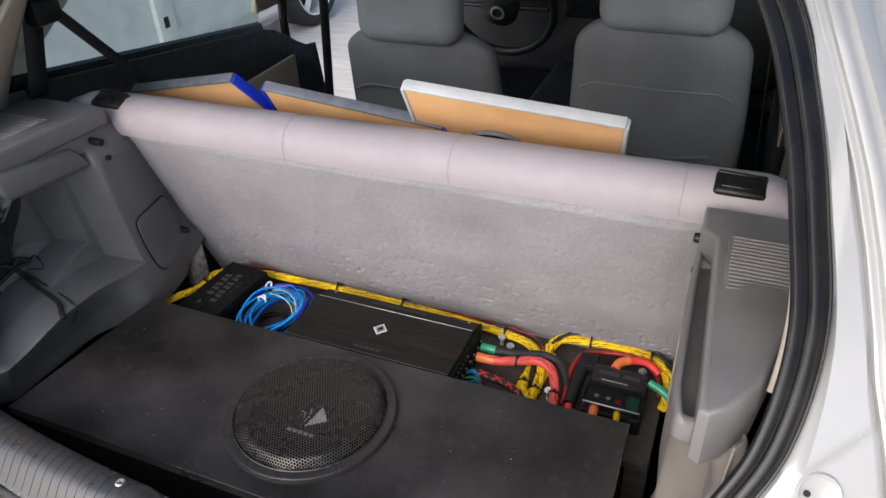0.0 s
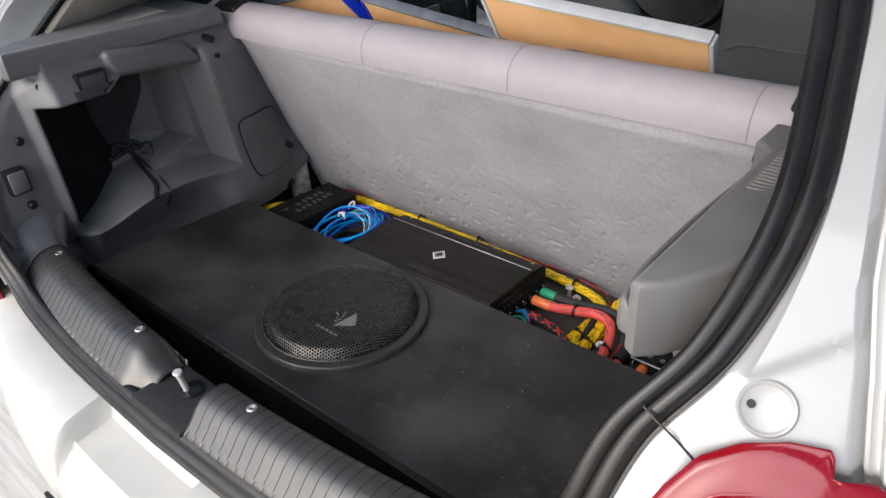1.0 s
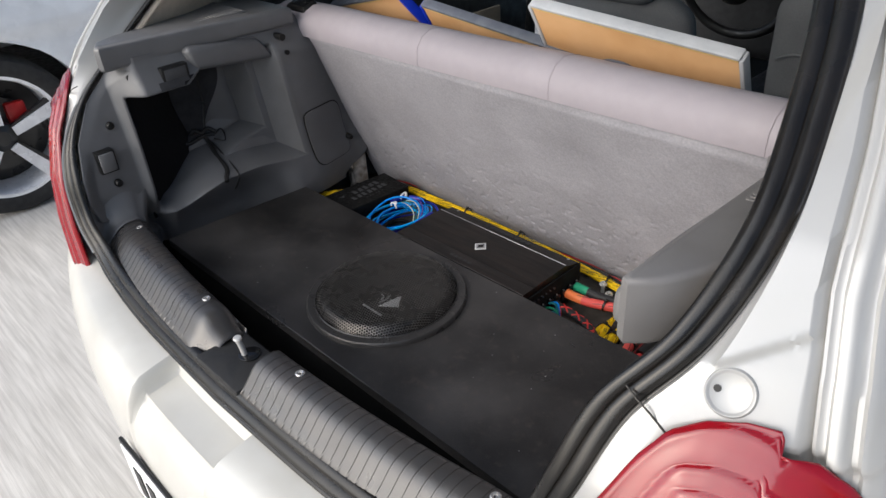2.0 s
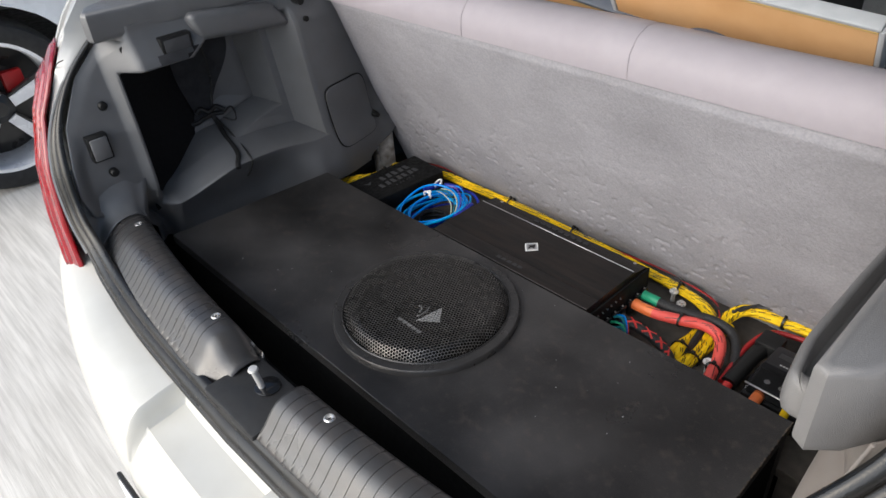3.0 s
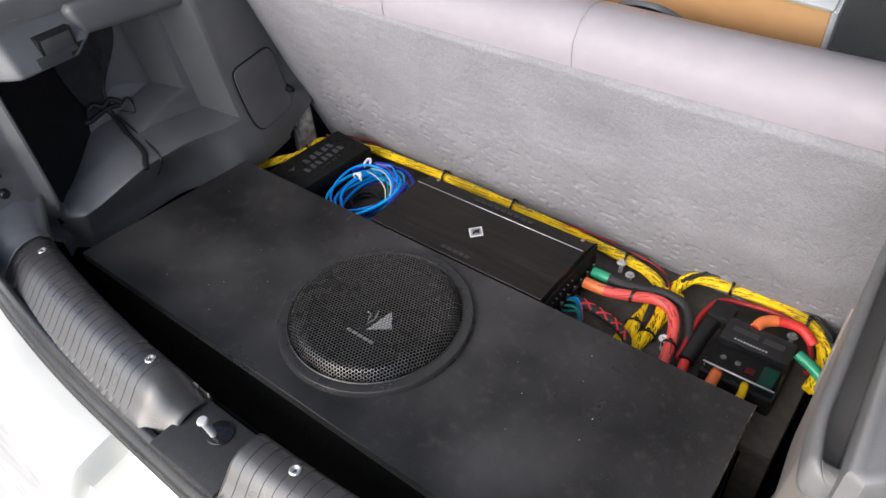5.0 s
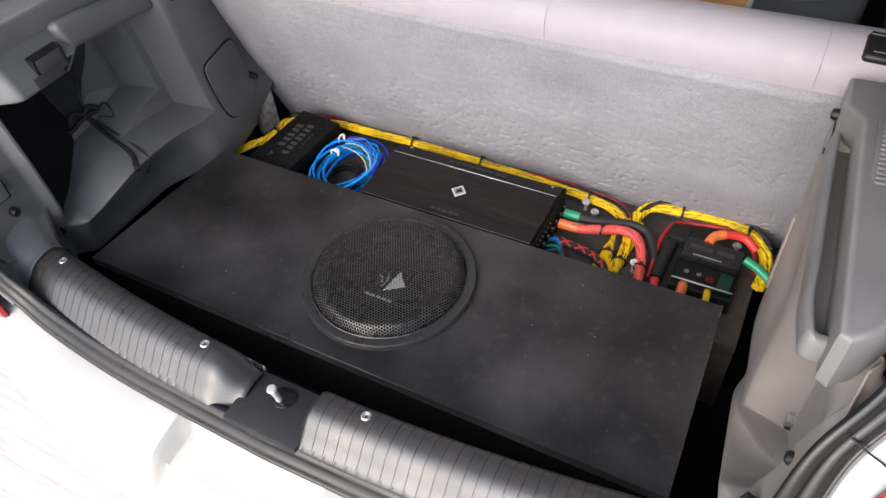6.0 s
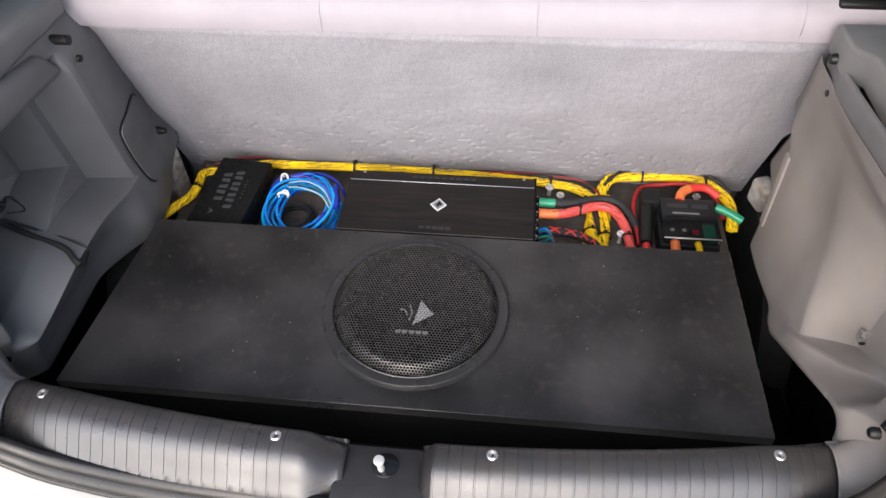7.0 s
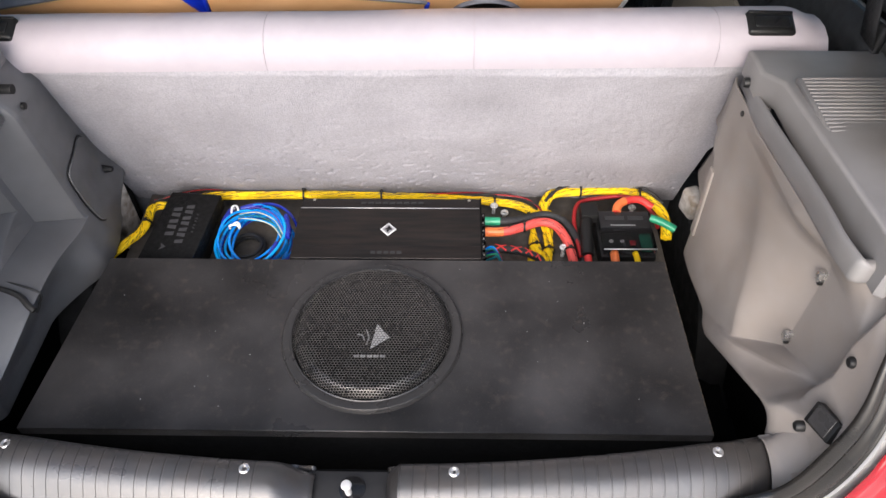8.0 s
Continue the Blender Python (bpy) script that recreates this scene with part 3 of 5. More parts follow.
part("centre_console", rbox((-.13, 1.75, .36), (.13, 2.36, .62), .03, 3), DASH, car)
part("radio", rbox((-.10, 2.262, .80), (.10, 2.285, .90), .006), BLACK_GLOSS, dash)
part("red_switch", rbox((.03, 2.255, .918), (.07, 2.285, .938), .004), CALIPER, dash)
part("air_vent", rbox((-.10, 2.258, .925), (-.01, 2.285, .958), .006), SILVER, dash)
for x in (-.44, .44):
    part("wheel_housing", rbox((x * 1.5 - .10, .6, .2), (x * 1.5 + .10, 1.2, .5), .05), FLOOR_BLACK, car)
for sx in (-.70, .70):
    for wy in (.62, 3.0):
        wh = part("wheel", lathe([(.05, -.09), (.29, -.09), (.31, -.06), (.31, .06), (.29, .09), (.05, .09)], (sx, wy, .31), "x", 40), TYRE, car, "black road wheel")

# steering wheel
def steering():
    c, tilt = Vector((-.30, 2.10, .872)), Matrix.Rotation(radians(-72), 4, "X")
    ring = [c + (tilt @ Vector((.200 * math.cos(a), .200 * math.sin(a), 0))) for a in frange(0, 2 * math.pi, 40)[:-1]]
    w = part("steering_wheel", tube(ring, .0165, 10, True), BLACK_PLASTIC, car, "black four-spoke steering wheel")
    part("hub", lathe([(0, .03), (.05, .028), (.068, .015), (.072, -.02), (.04, -.04)], (0, 0, 0), "z", 28), BLACK_PLASTIC, w)
    hub = w.children[0]
    hub.data.transform(Matrix.Translation(c - BASES[w]) @ tilt @ Matrix.Translation(BASES[w]))
    bm = lathe([(.020, -.048), (.027, -.047), (.027, -.043), (.020, -.042)], (0, 0, 0), "z", 28)
    bmesh.ops.transform(bm, matrix=Matrix.Translation(c) @ tilt, verts=bm.verts)
    part("emblem", bm, SILVER, w)
    for a in (-155, -120, -60, -25, 180, 0):
        d = Vector((math.cos(radians(a)), math.sin(radians(a)), 0))
        part("spoke", tube([c + tilt @ (d * r) for r in (.05, .10, .18)], .014, 8, flat=.6), BLACK_PLASTIC, w)


steering()


# front seats
def front_seat(x, y, top, wide, label):
    st = part("front_seat", bmesh.new(), SEAT_CLOTH, car, label)
    rows = []
    for i in range(33):
        v = i / 32
        z = lerp(.50, top, v)
        half = wide / 2 * (1 - .06 * ss(v, .45, .9)) * (1 - .50 * max(0, (v - .82) / .18) ** 2.6)
        lean = -.20 * (z - .5)
        thick = lerp(.075, .050, v) * (1 - .75 * max(0, (v - .90) / .10) ** 2) * (1 + .10 * math.sin(9 * v))
        ring = []
        for k in range(28):
            a = 2 * math.pi * k / 28
            cx, sy = math.cos(a), math.sin(a)
            ring.append(Vector((x + half * math.copysign(abs(cx) ** .62, cx), y + lean + .12 + thick * math.copysign(abs(sy) ** .7, sy), z)))
        rows.append(ring + [ring[0]])
    b = sheet(rows)
    bmesh.ops.remove_doubles(b, verts=b.verts, dist=1e-5)
    bmesh.ops.holes_fill(b, edges=b.edges)
    part("backrest", b, SEAT_CLOTH, st, "dark grey cloth backrest")
    def skin(z, dx):
        """Place on the rear face of the backrest."""
        v = (z - .50) / (top - .50)
        return y - .20 * (z - .5) + .12 - lerp(.075, .045, v) * (1 - .25 * abs(dx) ** 3) - .001

    for name, line in (("cross_seam", [(-.42, -.205), (-.34, -.186), (-.2, -.184), (0, -.186), (.2, -.184), (.34, -.186), (.42, -.205)]), ("pocket_hem", [(-.30, -.335), (-.18, -.37), (0, -.392), (.15, -.385), (.32, -.372)])):
        part(name, tube(spline([(x + a * wide, skin(top + b, a * 2), top + b) for a, b in line], 5), .0045, 6), SEAT_CLOTH, st)
    hr = rbox((x - .155, y - .075, top - .035), (x + .155, y + .040, top + .175), .055, 6)
    part("headrest", hr, HEAD_CLOTH, st, "grey cloth headrest")
    part("cushion", rbox((x - wide / 2, y + .05, .42), (x + wide / 2, y + .55, .56), .05, 4), SEAT_CLOTH, st)


front_seat(-.318, 1.38, 1.00, .50, "dark grey cloth driver's seat with a grey headrest")
front_seat(.365, 1.38, 1.085, .47, "dark grey cloth passenger seat with a grey headrest")

# ---- rear bench: carpeted back, padded roll, cushion ----
def seat_plane_y(z):
    """The carpeted back's place at a height: it leans rearward as it rises."""
    return lerp(.668, .490, (z - .60) / .445)


bench = part("rear_seat", bmesh.new(), CARPET, car, "grey carpeted rear seat back with a padded pale top roll")
rows = []
for z in frange(.575, 1.045, 190):
    row = []
    for x in frange(-.578, .600 + .030 * ss(z, .78, .85), 460):
        dent = 0.0025 * noise.noise(Vector((x * 5, z * 7, 1))) + 0.0012 * noise.noise(Vector((x * 22, z * 22, 5)))
        worn = ss(noise.noise(Vector((x * 6, z * 6, 2))), -.60, -.10)
        scuff = (.18 + ss(z, .90, .66)) * min(.22, max(0, noise.noise(Vector((x * 80, z * 95, 9))) - .23)) * .0074 * worn
        scuff += .0004 * noise.noise(Vector((x * 70, z * 70, 4))) * worn
        row.append(Vector((x, seat_plane_y(z) + dent + scuff + .012 * ss(abs(x), .50, .58) + .008 * ss(z, 1.02, 1.045), z)))
    rows.append(row)
part("carpet_back", sheet(rows, (0, .03, .008)), CARPET, bench, "worn grey carpet on the seat back", 80)


def roll_profile(x):
    """Cross-section of the padded roll; it narrows round at its ends."""
    end = 1 - .30 * max(ss(x, .610, .678), ss(-x, .630, .705)) ** 2
    sag = .004 * noise.noise(Vector((x * 4, 0, 3)))
    rise = .014 * (x / .5) * .7
    out = []
    for a, r in ((172, .056), (150, .061), (128, .063), (105, .061), (85, .058), (62, .058), (40, .060), (15, .066), (-20, .085), (-45, .12)):
        y, z = .548 + r * math.cos(radians(a)), 1.040 + r * math.sin(radians(a)) * end + sag + rise * .6
        out.append(Vector((x, y, z)))
    return [Vector((x, .494, 1.036 + rise * .6))] + out


SEAMS = (-.167, .152, .517)
rows = []
for x in frange(-.705, .680, 196):
    pull = sum(.0006 * math.exp(-((x - s) / .009) ** 2) for s in SEAMS)
    rows.append([p + (Vector((0, .548, 1.04)) - Vector((0, p.y, p.z))).normalized() * pull for p in roll_profile(x)])
roll = part("top_roll", sheet(rows), CLOTH, bench, "pale pinkish grey vinyl top roll with sewn seams", 80)
for s in SEAMS:
    part("seam", tube([p for p in roll_profile(s)[:8]], .0004, 6), SEAM, roll)
for x, y, z in ((-.586, .522, 1.094), (.593, .521, 1.104)):
    seat_on = Matrix.Translation((x, y, z)) @ Matrix.Rotation(radians(21), 4, "X") @ Matrix.Rotation(radians(2), 4, "Y")

    def placed(lo, hi, bevel):
        bm = rbox(lo, hi, bevel, 3)
        bmesh.ops.transform(bm, matrix=seat_on, verts=bm.verts)
        return bm

    lt = part("seat_latch", placed((-.036, -.021, -.014), (.036, .021, .0005), .007), BLACK_PLASTIC, bench, "black plastic seat back release")
    part("latch_rim", placed((-.033, .0135, -.001), (.033, .0185, .0022), .0014), BLACK_GLOSS, lt)
    part("latch_lever", placed((-.026, -.012, -.001), (.026, .008, .0024), .0020), BLACK_GLOSS, lt)
part("cushion", rbox((-.62, .70, .42), (.62, 1.22, .66), .06, 4), SEAT_CLOTH, bench, "dark cloth seat cushion")
part("hinge_pin", lathe([(0, .022), (.005, .021), (.007, .012), (.008, 0), (.005, -.02)], (-.556, .578, .757), "x", 14), BLACK_PLASTIC, bench)

# ---- trunk linings ----
EDGE_Y = ((.69, .060), (.74, .020), (.78, -.050), (.82, -.060), (.87, -.054), (.935, -.034), (1.005, .012), (1.075, .100))
EDGE_X = ((.69, .600), (.74, .580), (.78, .562), (.82, .564), (.87, .570), (.935, .593), (1.005, .611), (1.075, .629))


def pocket_rise(y):
    """How the rim of the left pocket's floor lifts and falls along the car."""
    return -.026 * ss(y, .24, .08) + .012 * ss(y, .42, .30) * ss(y, .12, .25)


def lining_rows(face, side):
    """Rows of a lining from the opening's seal to the seat back."""
    rows = []
    for z in frange(.655, 1.078, 420) if side < 0 else frange(.600, 1.052, 420):
        y0 = table(z, EDGE_Y)
        row = []
        y1 = lerp(.548, seat_plane_y(z) + .012, ss(z, .66, .71))
        ya = .432 - .12 * (z - .85)
        y0 = min(y0, .072)
        stops = ((y0, 0), (.074, 40), (.096, 18), (.185, 50), (.255, 34), (ya - .080, 20), (ya - .048, 8), (ya - .034, 4), (ya - .002, 10), (y1, 26))
        line = [y0]
        for (a, _), (b, n) in zip(stops, stops[1:]):
            line += frange(a, b, n)[1:]
        for y in line:
            if side < 0:
                dz = pocket_rise(y) * ss(z, .66, .70) * ss(z, .98, .82) * ss(y, .074, .10)
            else:
                dz = .63 * max(0, .27 - y) * ss(y, .040, .100) * min(1, (.92 - z) / .26) if z < .92 else -.030 * ss(y, .12, .50) * ss(z, .97, 1.045)
            row.append(Vector((side * lerp(table(z, EDGE_X), face(y, z + dz), ss(y - y0, .0, .030)), y, z + dz)))
        rows.append(row)
    return rows


def rear_band(y, z):
    """The lining runs outward towards the opening."""
    return table(z, ((.69, .60), (.78, .580), (.82, .580), (.90, .586), (.953, .596), (1.075, .620)))


def left_x(y, z):
    """Inner face of the left lining, outward from the middle, with a moulded pocket."""
    low = ss(z, .80, .68)
    x = lerp(rear_band(y, z), .540, ss(y, .055, .11))
    x += low * (.045 * ss(y, .41, .28) - .014 * ss(y, .36, .42)) + .028 * ss(z, 1.0, 1.07) * ss(y, .05, .11) + .024 * ss(y, .45, .60)
    floor_z = .759 + pocket_rise(y)
    roof = lerp(1.003, 1.034, min(1, max(0, (y - .196) / .05)))
    gate = ss(y, .074, .096) * ss(z, roof + .004, roof - .010)
    x += gate * pocket_depth(.432 - y - .12 * (z - .85), z - floor_z)
    return x


def pocket_depth(a, b):
    """Two crisp steps: a is the way from the seat side's edge, b the height over the pocket's floor."""
    foot = max(.026, .069 - .36 * (a - .053))
    e1, e2 = min(a, b * 1.25), min(a - .048, (b - foot) * 1.75)
    lin = lambda v, lo, hi: min(1.0, max(0.0, (v - lo) / (hi - lo)))
    return .064 * lin(e1, .001, .033) + .006 * lin(e1, .033, .060) + .062 * lin(e2, 0, .027) + .016 * lin(e2, .04, .09)


rows = lining_rows(left_x, -1)


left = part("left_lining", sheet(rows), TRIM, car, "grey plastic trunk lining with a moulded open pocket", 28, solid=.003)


def ledge(side, x_in, z_lo, z_hi, y0, parent, material, fall=.012, deep=.010):
    """Parcel shelf ledge: a rounded slab that fills the corner behind the opening."""
    plan = [(x_in, y0 + .006), (x_in + .010, y0), (.612, y0 + .016), (.636 if side > 0 else .632, .100), (.656 if side > 0 else .648, .185), (.700, .300), (.735, .380), (.745, .472), (.58, .475), (.553, .474), (.553, .410), (x_in - .010, .385)]
    b = plate([Vector((side * x, y, z_lo)) for x, y in plan], (0, 0, z_hi - z_lo))
    bmesh.ops.recalc_face_normals(b, faces=b.faces)
    bmesh.ops.bevel(b, geom=[e for e in b.edges if abs(e.verts[0].co.z - e.verts[1].co.z) < 1e-6], offset=deep, segments=4, affect="EDGES", profile=.5)
    for v in b.verts:
        v.co.z -= fall * ss(v.co.y, .12, .47) * ss(v.co.z, z_lo, z_hi)
    return part("shelf_ledge", b, material, parent, "grey plastic ledge for the parcel shelf")


ll = ledge(-1, .568, 1.060, 1.112, .045, left, TRIM)
lip = rbox((-.605, .208, 1.022), (-.546, .410, 1.074), .013, 4, Matrix.Rotation(radians(1.0), 4, "Z"))
for v in lip.verts:
    v.co.z -= .020 * ss(v.co.y, .25, .41)
    v.co.y -= .030 * ss(v.co.z, 1.002, 1.06) * ss(v.co.y, .36, .41)
    v.co.y += .012 * ss(v.co.z, 1.060, 1.022) * ss(v.co.y, .25, .208)
part("ledge_lip", lip, TRIM, left, "rounded lip under the ledge")
pad = part("trunk_lamp", rbox((-.575, .1475, 1.0095), (-.5425, .2045, 1.0485), .002), BLACK_PLASTIC, left, "black framed trunk lamp")
part("lamp_lens", rbox((-.570, .1525, 1.0140), (-.5415, .1995, 1.0440), .0015), TRIM_DARK, pad)


def ledge_grille(side, parent, material, top):
    """Slotted speaker grille let into the ledge: a framed plate with ribs."""
    mid = (side * .662, .322)
    g = part("speaker_grille", rbox((mid[0] - .074, mid[1] - .064, top - .010), (mid[0] + .074, mid[1] + .064, top + .0006), .004), material, parent, "ribbed grey speaker grille")
    for i in range(15):
        y = mid[1] - .058 + i * .0080
        part("rib", rbox((mid[0] - .069, y, top - .004), (mid[0] + .069, y + .0048, top + .0026), .0012, 1), material, g)


ledge_grille(-1, ll, TRIM, 1.1045)


def button(parent, x, y, z, r=.008):
    k = -1 if x > 0 else 1
    return part("trim_clip", lathe([(0, .006 * k), (r * .7, .005 * k), (r, .002 * k), (r, -.006 * k)], (x, y, z), "x", 18), BLACK_PLASTIC, parent)


button(left, -.592, .036, .953)
button(left, -.566, .010, .843)
lt = part("tie_down_socket", rbox((-.592, -.012, .872), (-.564, .018, .912), .003), TRIM, left)
part("socket_frame", rbox((-.590, -.0150, .8690), (-.5670, .0210, .9150), .002), BLACK_PLASTIC, lt)
part("shelf_pin", lathe([(0, -.020), (.006, -.019), (.0075, -.014), (.0075, .012)], (-.545, .428, 1.046), "x", 16), BLACK_PLASTIC, left)
part("pin_hole", lathe([(0, -.001), (.0055, -.001), (.0055, .004)], (-.536, .434, 1.011), "x", 14), BLACK_PLASTIC, left)
part("lip_hole", lathe([(0, -.002), (.007, -.002), (.007, .004)], (-.5735, .094, 1.040), "x", 14), BLACK_PLASTIC, left)
# cover plate beside the seat
def cover_rows(grow, lift):
    rows = []
    for v in frange(-1, 1, 20):
        row = []
        for u in frange(-1, 1, 16):
            r = (abs(u) ** 6 + abs(v) ** 6) ** (1 / 6)
            k = max(abs(u), abs(v)) / r if r else 1
            y = .514 + (.058 + grow) * u * k - .010 * v
            z = .790 + (.071 + grow) * v * k
            row.append(Vector((-left_x(y, z) + lift, y, z)))
        rows.append(row)
    return rows


part("access_cover", sheet(cover_rows(0, .0075), (-.008, 0, 0)), TRIM, left, "grey access cover")
part("cover_gap", sheet(cover_rows(.0028, .0048), (-.006, 0, 0)), BLACK_PLASTIC, left)
# felt and loose wiring inside the pocket
part("pocket_felt", sheet([[Vector((-(.600 + .014 * v + .080 * u ** 1.3 + .004 * math.sin(5 * v)), .070 + .150 * u - .02 * u * (v - .5) + .008 * u * math.sin(7 * v), lerp(.722 + .035 * u, 1.034, v))) for u in frange(0, 1, 12)] for v in frange(0, 1, 24)]), FELT, left, "black felt at the back of the pocket", 60, solid=.004)


def wall_wire(points, r, off):
    """A wire that hangs in front of the left lining."""
    part("loose_wire", tube(spline([(-left_x(y, z) + off, y, z) for y, z in points], 6), r, 8), BLACK_WIRE, left)


wall_wire([(.150, .880), (.175, .862), (.190, .840), (.215, .828), (.240, .832), (.262, .834), (.282, .832)], .0050, .007)
wall_wire([(.282, .832), (.298, .840), (.304, .828), (.292, .818), (.276, .824)], .0020, .010)
wall_wire([(.258, .836), (.262, .818), (.252, .802), (.246, .786), (.232, .776), (.226, .770)], .0052, .008)
wall_wire([(.226, .846), (.238, .852), (.252, .842), (.270, .848), (.284, .838)], .0050, .013)
wall_wire([(.150, .905), (.158, .885), (.176, .872), (.182, .856)], .0055, .008)
wall_wire([(.262, .828), (.266, .800), (.261, .775), (.256, .750), (.250, .735)], .0022, .006)
wall_wire([(.262, .838), (.272, .870), (.279, .91), (.277, .99)], .0028, .006)
liner = []
for v in frange(0, 1, 26):
    z = lerp(.822, 1.022, v)
    y1 = .262 + .062 * ss(v, .0, .75) - .050 * ss(v, .10, .0)
    liner.append([Vector((-left_x(lerp(.125, y1, u), z) + .006 - .005 * ss(u, .12, 0), lerp(.125, y1, u), z)) for u in frange(0, 1, 16)])
part("pocket_liner", sheet(liner, (-.005, 0, 0)), LINER, left, "dark fibre liner in the pocket")


RIM_Y = ((.74, .105), (.80, .066), (.84, .046), (.88, .034), (.91, .028), (.95, .038), (.985, .062), (1.03, .105))


def right_x(y, z):
    """Inner face of the right lining: a flat bulge at the seat side, a hollow near the opening."""
    fold = .705 + .63 * (.26 - y)
    foot_z = max(fold - .034, .664)
    low = ss(z, fold, fold - .025)
    x = lerp(rear_band(y, z), .566 - .006 * ss(z, .88, .76), ss(y, .055 - .060 * low, .12 - .060 * low))
    x -= .0065 * ss(z, .88, .99) * ss(y, .07, .13) + .010 * ss(z, fold, fold - .030) * ss(y, -.01, .05) * ss(y, .42, .36)
    x += .040 * ss(y, .215, .090) * ss(z, foot_z - .004, fold) * ss(y, .040, .075)
    x -= .006 * ss(y, .06, .36) * ss(z, .99, 1.02) - .008 * ss(z + .030 * ss(y, .12, .50), 1.042, 1.050)
    x = lerp(x, .5520, ss(y, .30, .42)) + lerp(.058 * ss(y, .452, .500), .026 * ss(y, .470, .56), ss(z, .82, .90))
    x += .060 * ss(z, foot_z + .004, foot_z - .070) * ss(y, .03, .09)
    foot, head = .166, .218 + .42 * max(0, z - .743)
    ramp = max(0, min(1, (head - y) / (head - foot)))
    rim_y = table(z, RIM_Y)
    hollow = lerp(ramp ** 1.7, ss(ramp), .35) * ss(y, rim_y, rim_y + .026) * min(1, max(0, (z - fold) / (.002 + .012 * ramp))) * ss(z, 1.022, .955)
    lip = .007 * math.exp(-((z - fold + .004) / (.014 if z < fold - .004 else .004)) ** 2) * ss(y, .09, .14) * ss(y, .27, .22)
    return x - lip + hollow * (.614 - x)


rows = lining_rows(right_x, 1)
right = part("right_lining", sheet(rows), TRIM_WARM_LIT, car, "dusty grey plastic trunk lining with a hollow, coloured paler for its stronger light", 38, solid=-.003)


def rail_station(y, f=1.0):
    """Section of the rail at y: a lip, a slot behind it and the foot against the ledge; f shrinks it at its round end."""
    back, drop = .006 * ss(y, .06, .36) - .008 * ss(y, .40, .47) - .008 * ss(y, .12, .05), .030 * ss(y, .12, .50)
    floor = 1.077 - .020 * ss(y, .074, .084) * ss(y, .405, .395)
    prof = ((.5835, floor), (.5690, floor), (.5672, floor + .001), (.5666, 1.0770), (.5652, 1.0790), (.5628, 1.0792), (.5602, 1.0770), (.5586, 1.0720), (.5578, 1.0600), (.5580, 1.0500), (.5600, 1.0440), (.5660, 1.0420), (.5835, 1.0415))
    return [Vector((lerp(.5800, x, f) - back, y, lerp(1.060, z, f) - drop)) for x, z in prof]


rail_rows = [rail_station(.0640 + d, f) for d, f in ((0, .35), (.0008, .62), (.0026, .82), (.0055, .94), (.0095, 1.0))] + [rail_station(y) for y in frange(.0755, .476, 70)]
rl = ledge(1, .584, 1.042, 1.115, .043, right, TRIM_POD_LIT, .028, .007)
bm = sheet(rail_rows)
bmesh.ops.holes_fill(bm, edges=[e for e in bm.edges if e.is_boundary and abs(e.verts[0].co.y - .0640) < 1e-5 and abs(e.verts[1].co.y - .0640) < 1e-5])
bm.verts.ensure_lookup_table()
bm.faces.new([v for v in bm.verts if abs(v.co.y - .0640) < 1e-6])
part("slot_rail", bm, TRIM_POD_LIT, rl, "rail with a slot for the shelf", 60)
ledge_grille(1, rl, TRIM_POD_LIT, 1.100)
flange = rbox((-.0045, -.010, -.073), (.004, .010, .073), .0040, 3, Matrix.Translation((.5535, .449, .800)) @ Matrix.Rotation(radians(-3), 4, "X"))
part("edge_flange", flange, TRIM_WARM_LIT, right, "raised rounded edge of the lining", 60)
part("pin_hole", lathe([(0, -.001), (.0042, -.001), (.0042, .004)], (.5508, .421, 1.010), "x", 14), BLACK_PLASTIC, right)
part("shelf_pin", lathe([(0, -.012), (.006, -.011), (.0075, -.008), (.0075, .012)], (.556, .440, 1.052), "x", 16), BLACK_PLASTIC, right)
button(right, .5560, -.0056, .8515, .0072)
button(right, .5950, .0255, .9475, .0075)
tu, tv = Vector((.0071, -.0419, .0162)).normalized(), Vector((.0128, .0100, .0255)).normalized()
tn = tu.cross(tv).normalized()
tn = -tn if tn.x > 0 else tn
tv = tn.cross(tu)
tilt = Matrix.Translation(Vector((.5741, -.0154, .8836)) - .003 * tn) @ Matrix((tu, tv, tn)).transposed().to_4x4()
lt = part("tie_down_socket", rbox((-.0230, -.0150, -.012), (.0225, .0150, .0016), .0015, 2, tilt), BLACK_PLASTIC, right, "dark open tie-down socket")
part("socket_flap", rbox((-.0215, -.0138, -.002), (.0105, .0138, .0026), .0008, 1, tilt @ Matrix.Rotation(radians(3), 4, "Y")), RING_PLASTIC, lt)
part("socket_edge", rbox((.0208, -.0135, -.010), (.0245, .0135, .0028), .0008, 1, tilt), TRIM, lt, "pale worn edge strip")
for y, z in ((.164, .808), (.166, .940)):
    cl = part("body_clip", rbox((.603, y - .0045, z - .009), (.615, y + .0045, z + .008), .0012), ZINC, right, "bare metal clip")
    part("clip_slot", rbox((.6055, y - .0065, z - .013), (.6125, y + .0030, z - .0085), .001), BLACK_PLASTIC, cl)
part("bare_pillar", rbox((.594, .590, .61), (.630, .640, .668), .010, 3, Matrix.Rotation(radians(18), 4, "Z")), RUSTY_METAL, car, "bare painted metal beside the seat hinge")
hinge = part("seat_hinge_bracket", rbox((-.606, .596, .500), (-.562, .640, .694), .010, 3, Matrix.Rotation(radians(-14), 4, "Z")), RUSTY_METAL, car, "bare painted metal beside the seat hinge")
part("bracket_fold", rbox((-.588, .588, .520), (-.572, .600, .640), .005, 2), RUSTY_METAL, hinge)
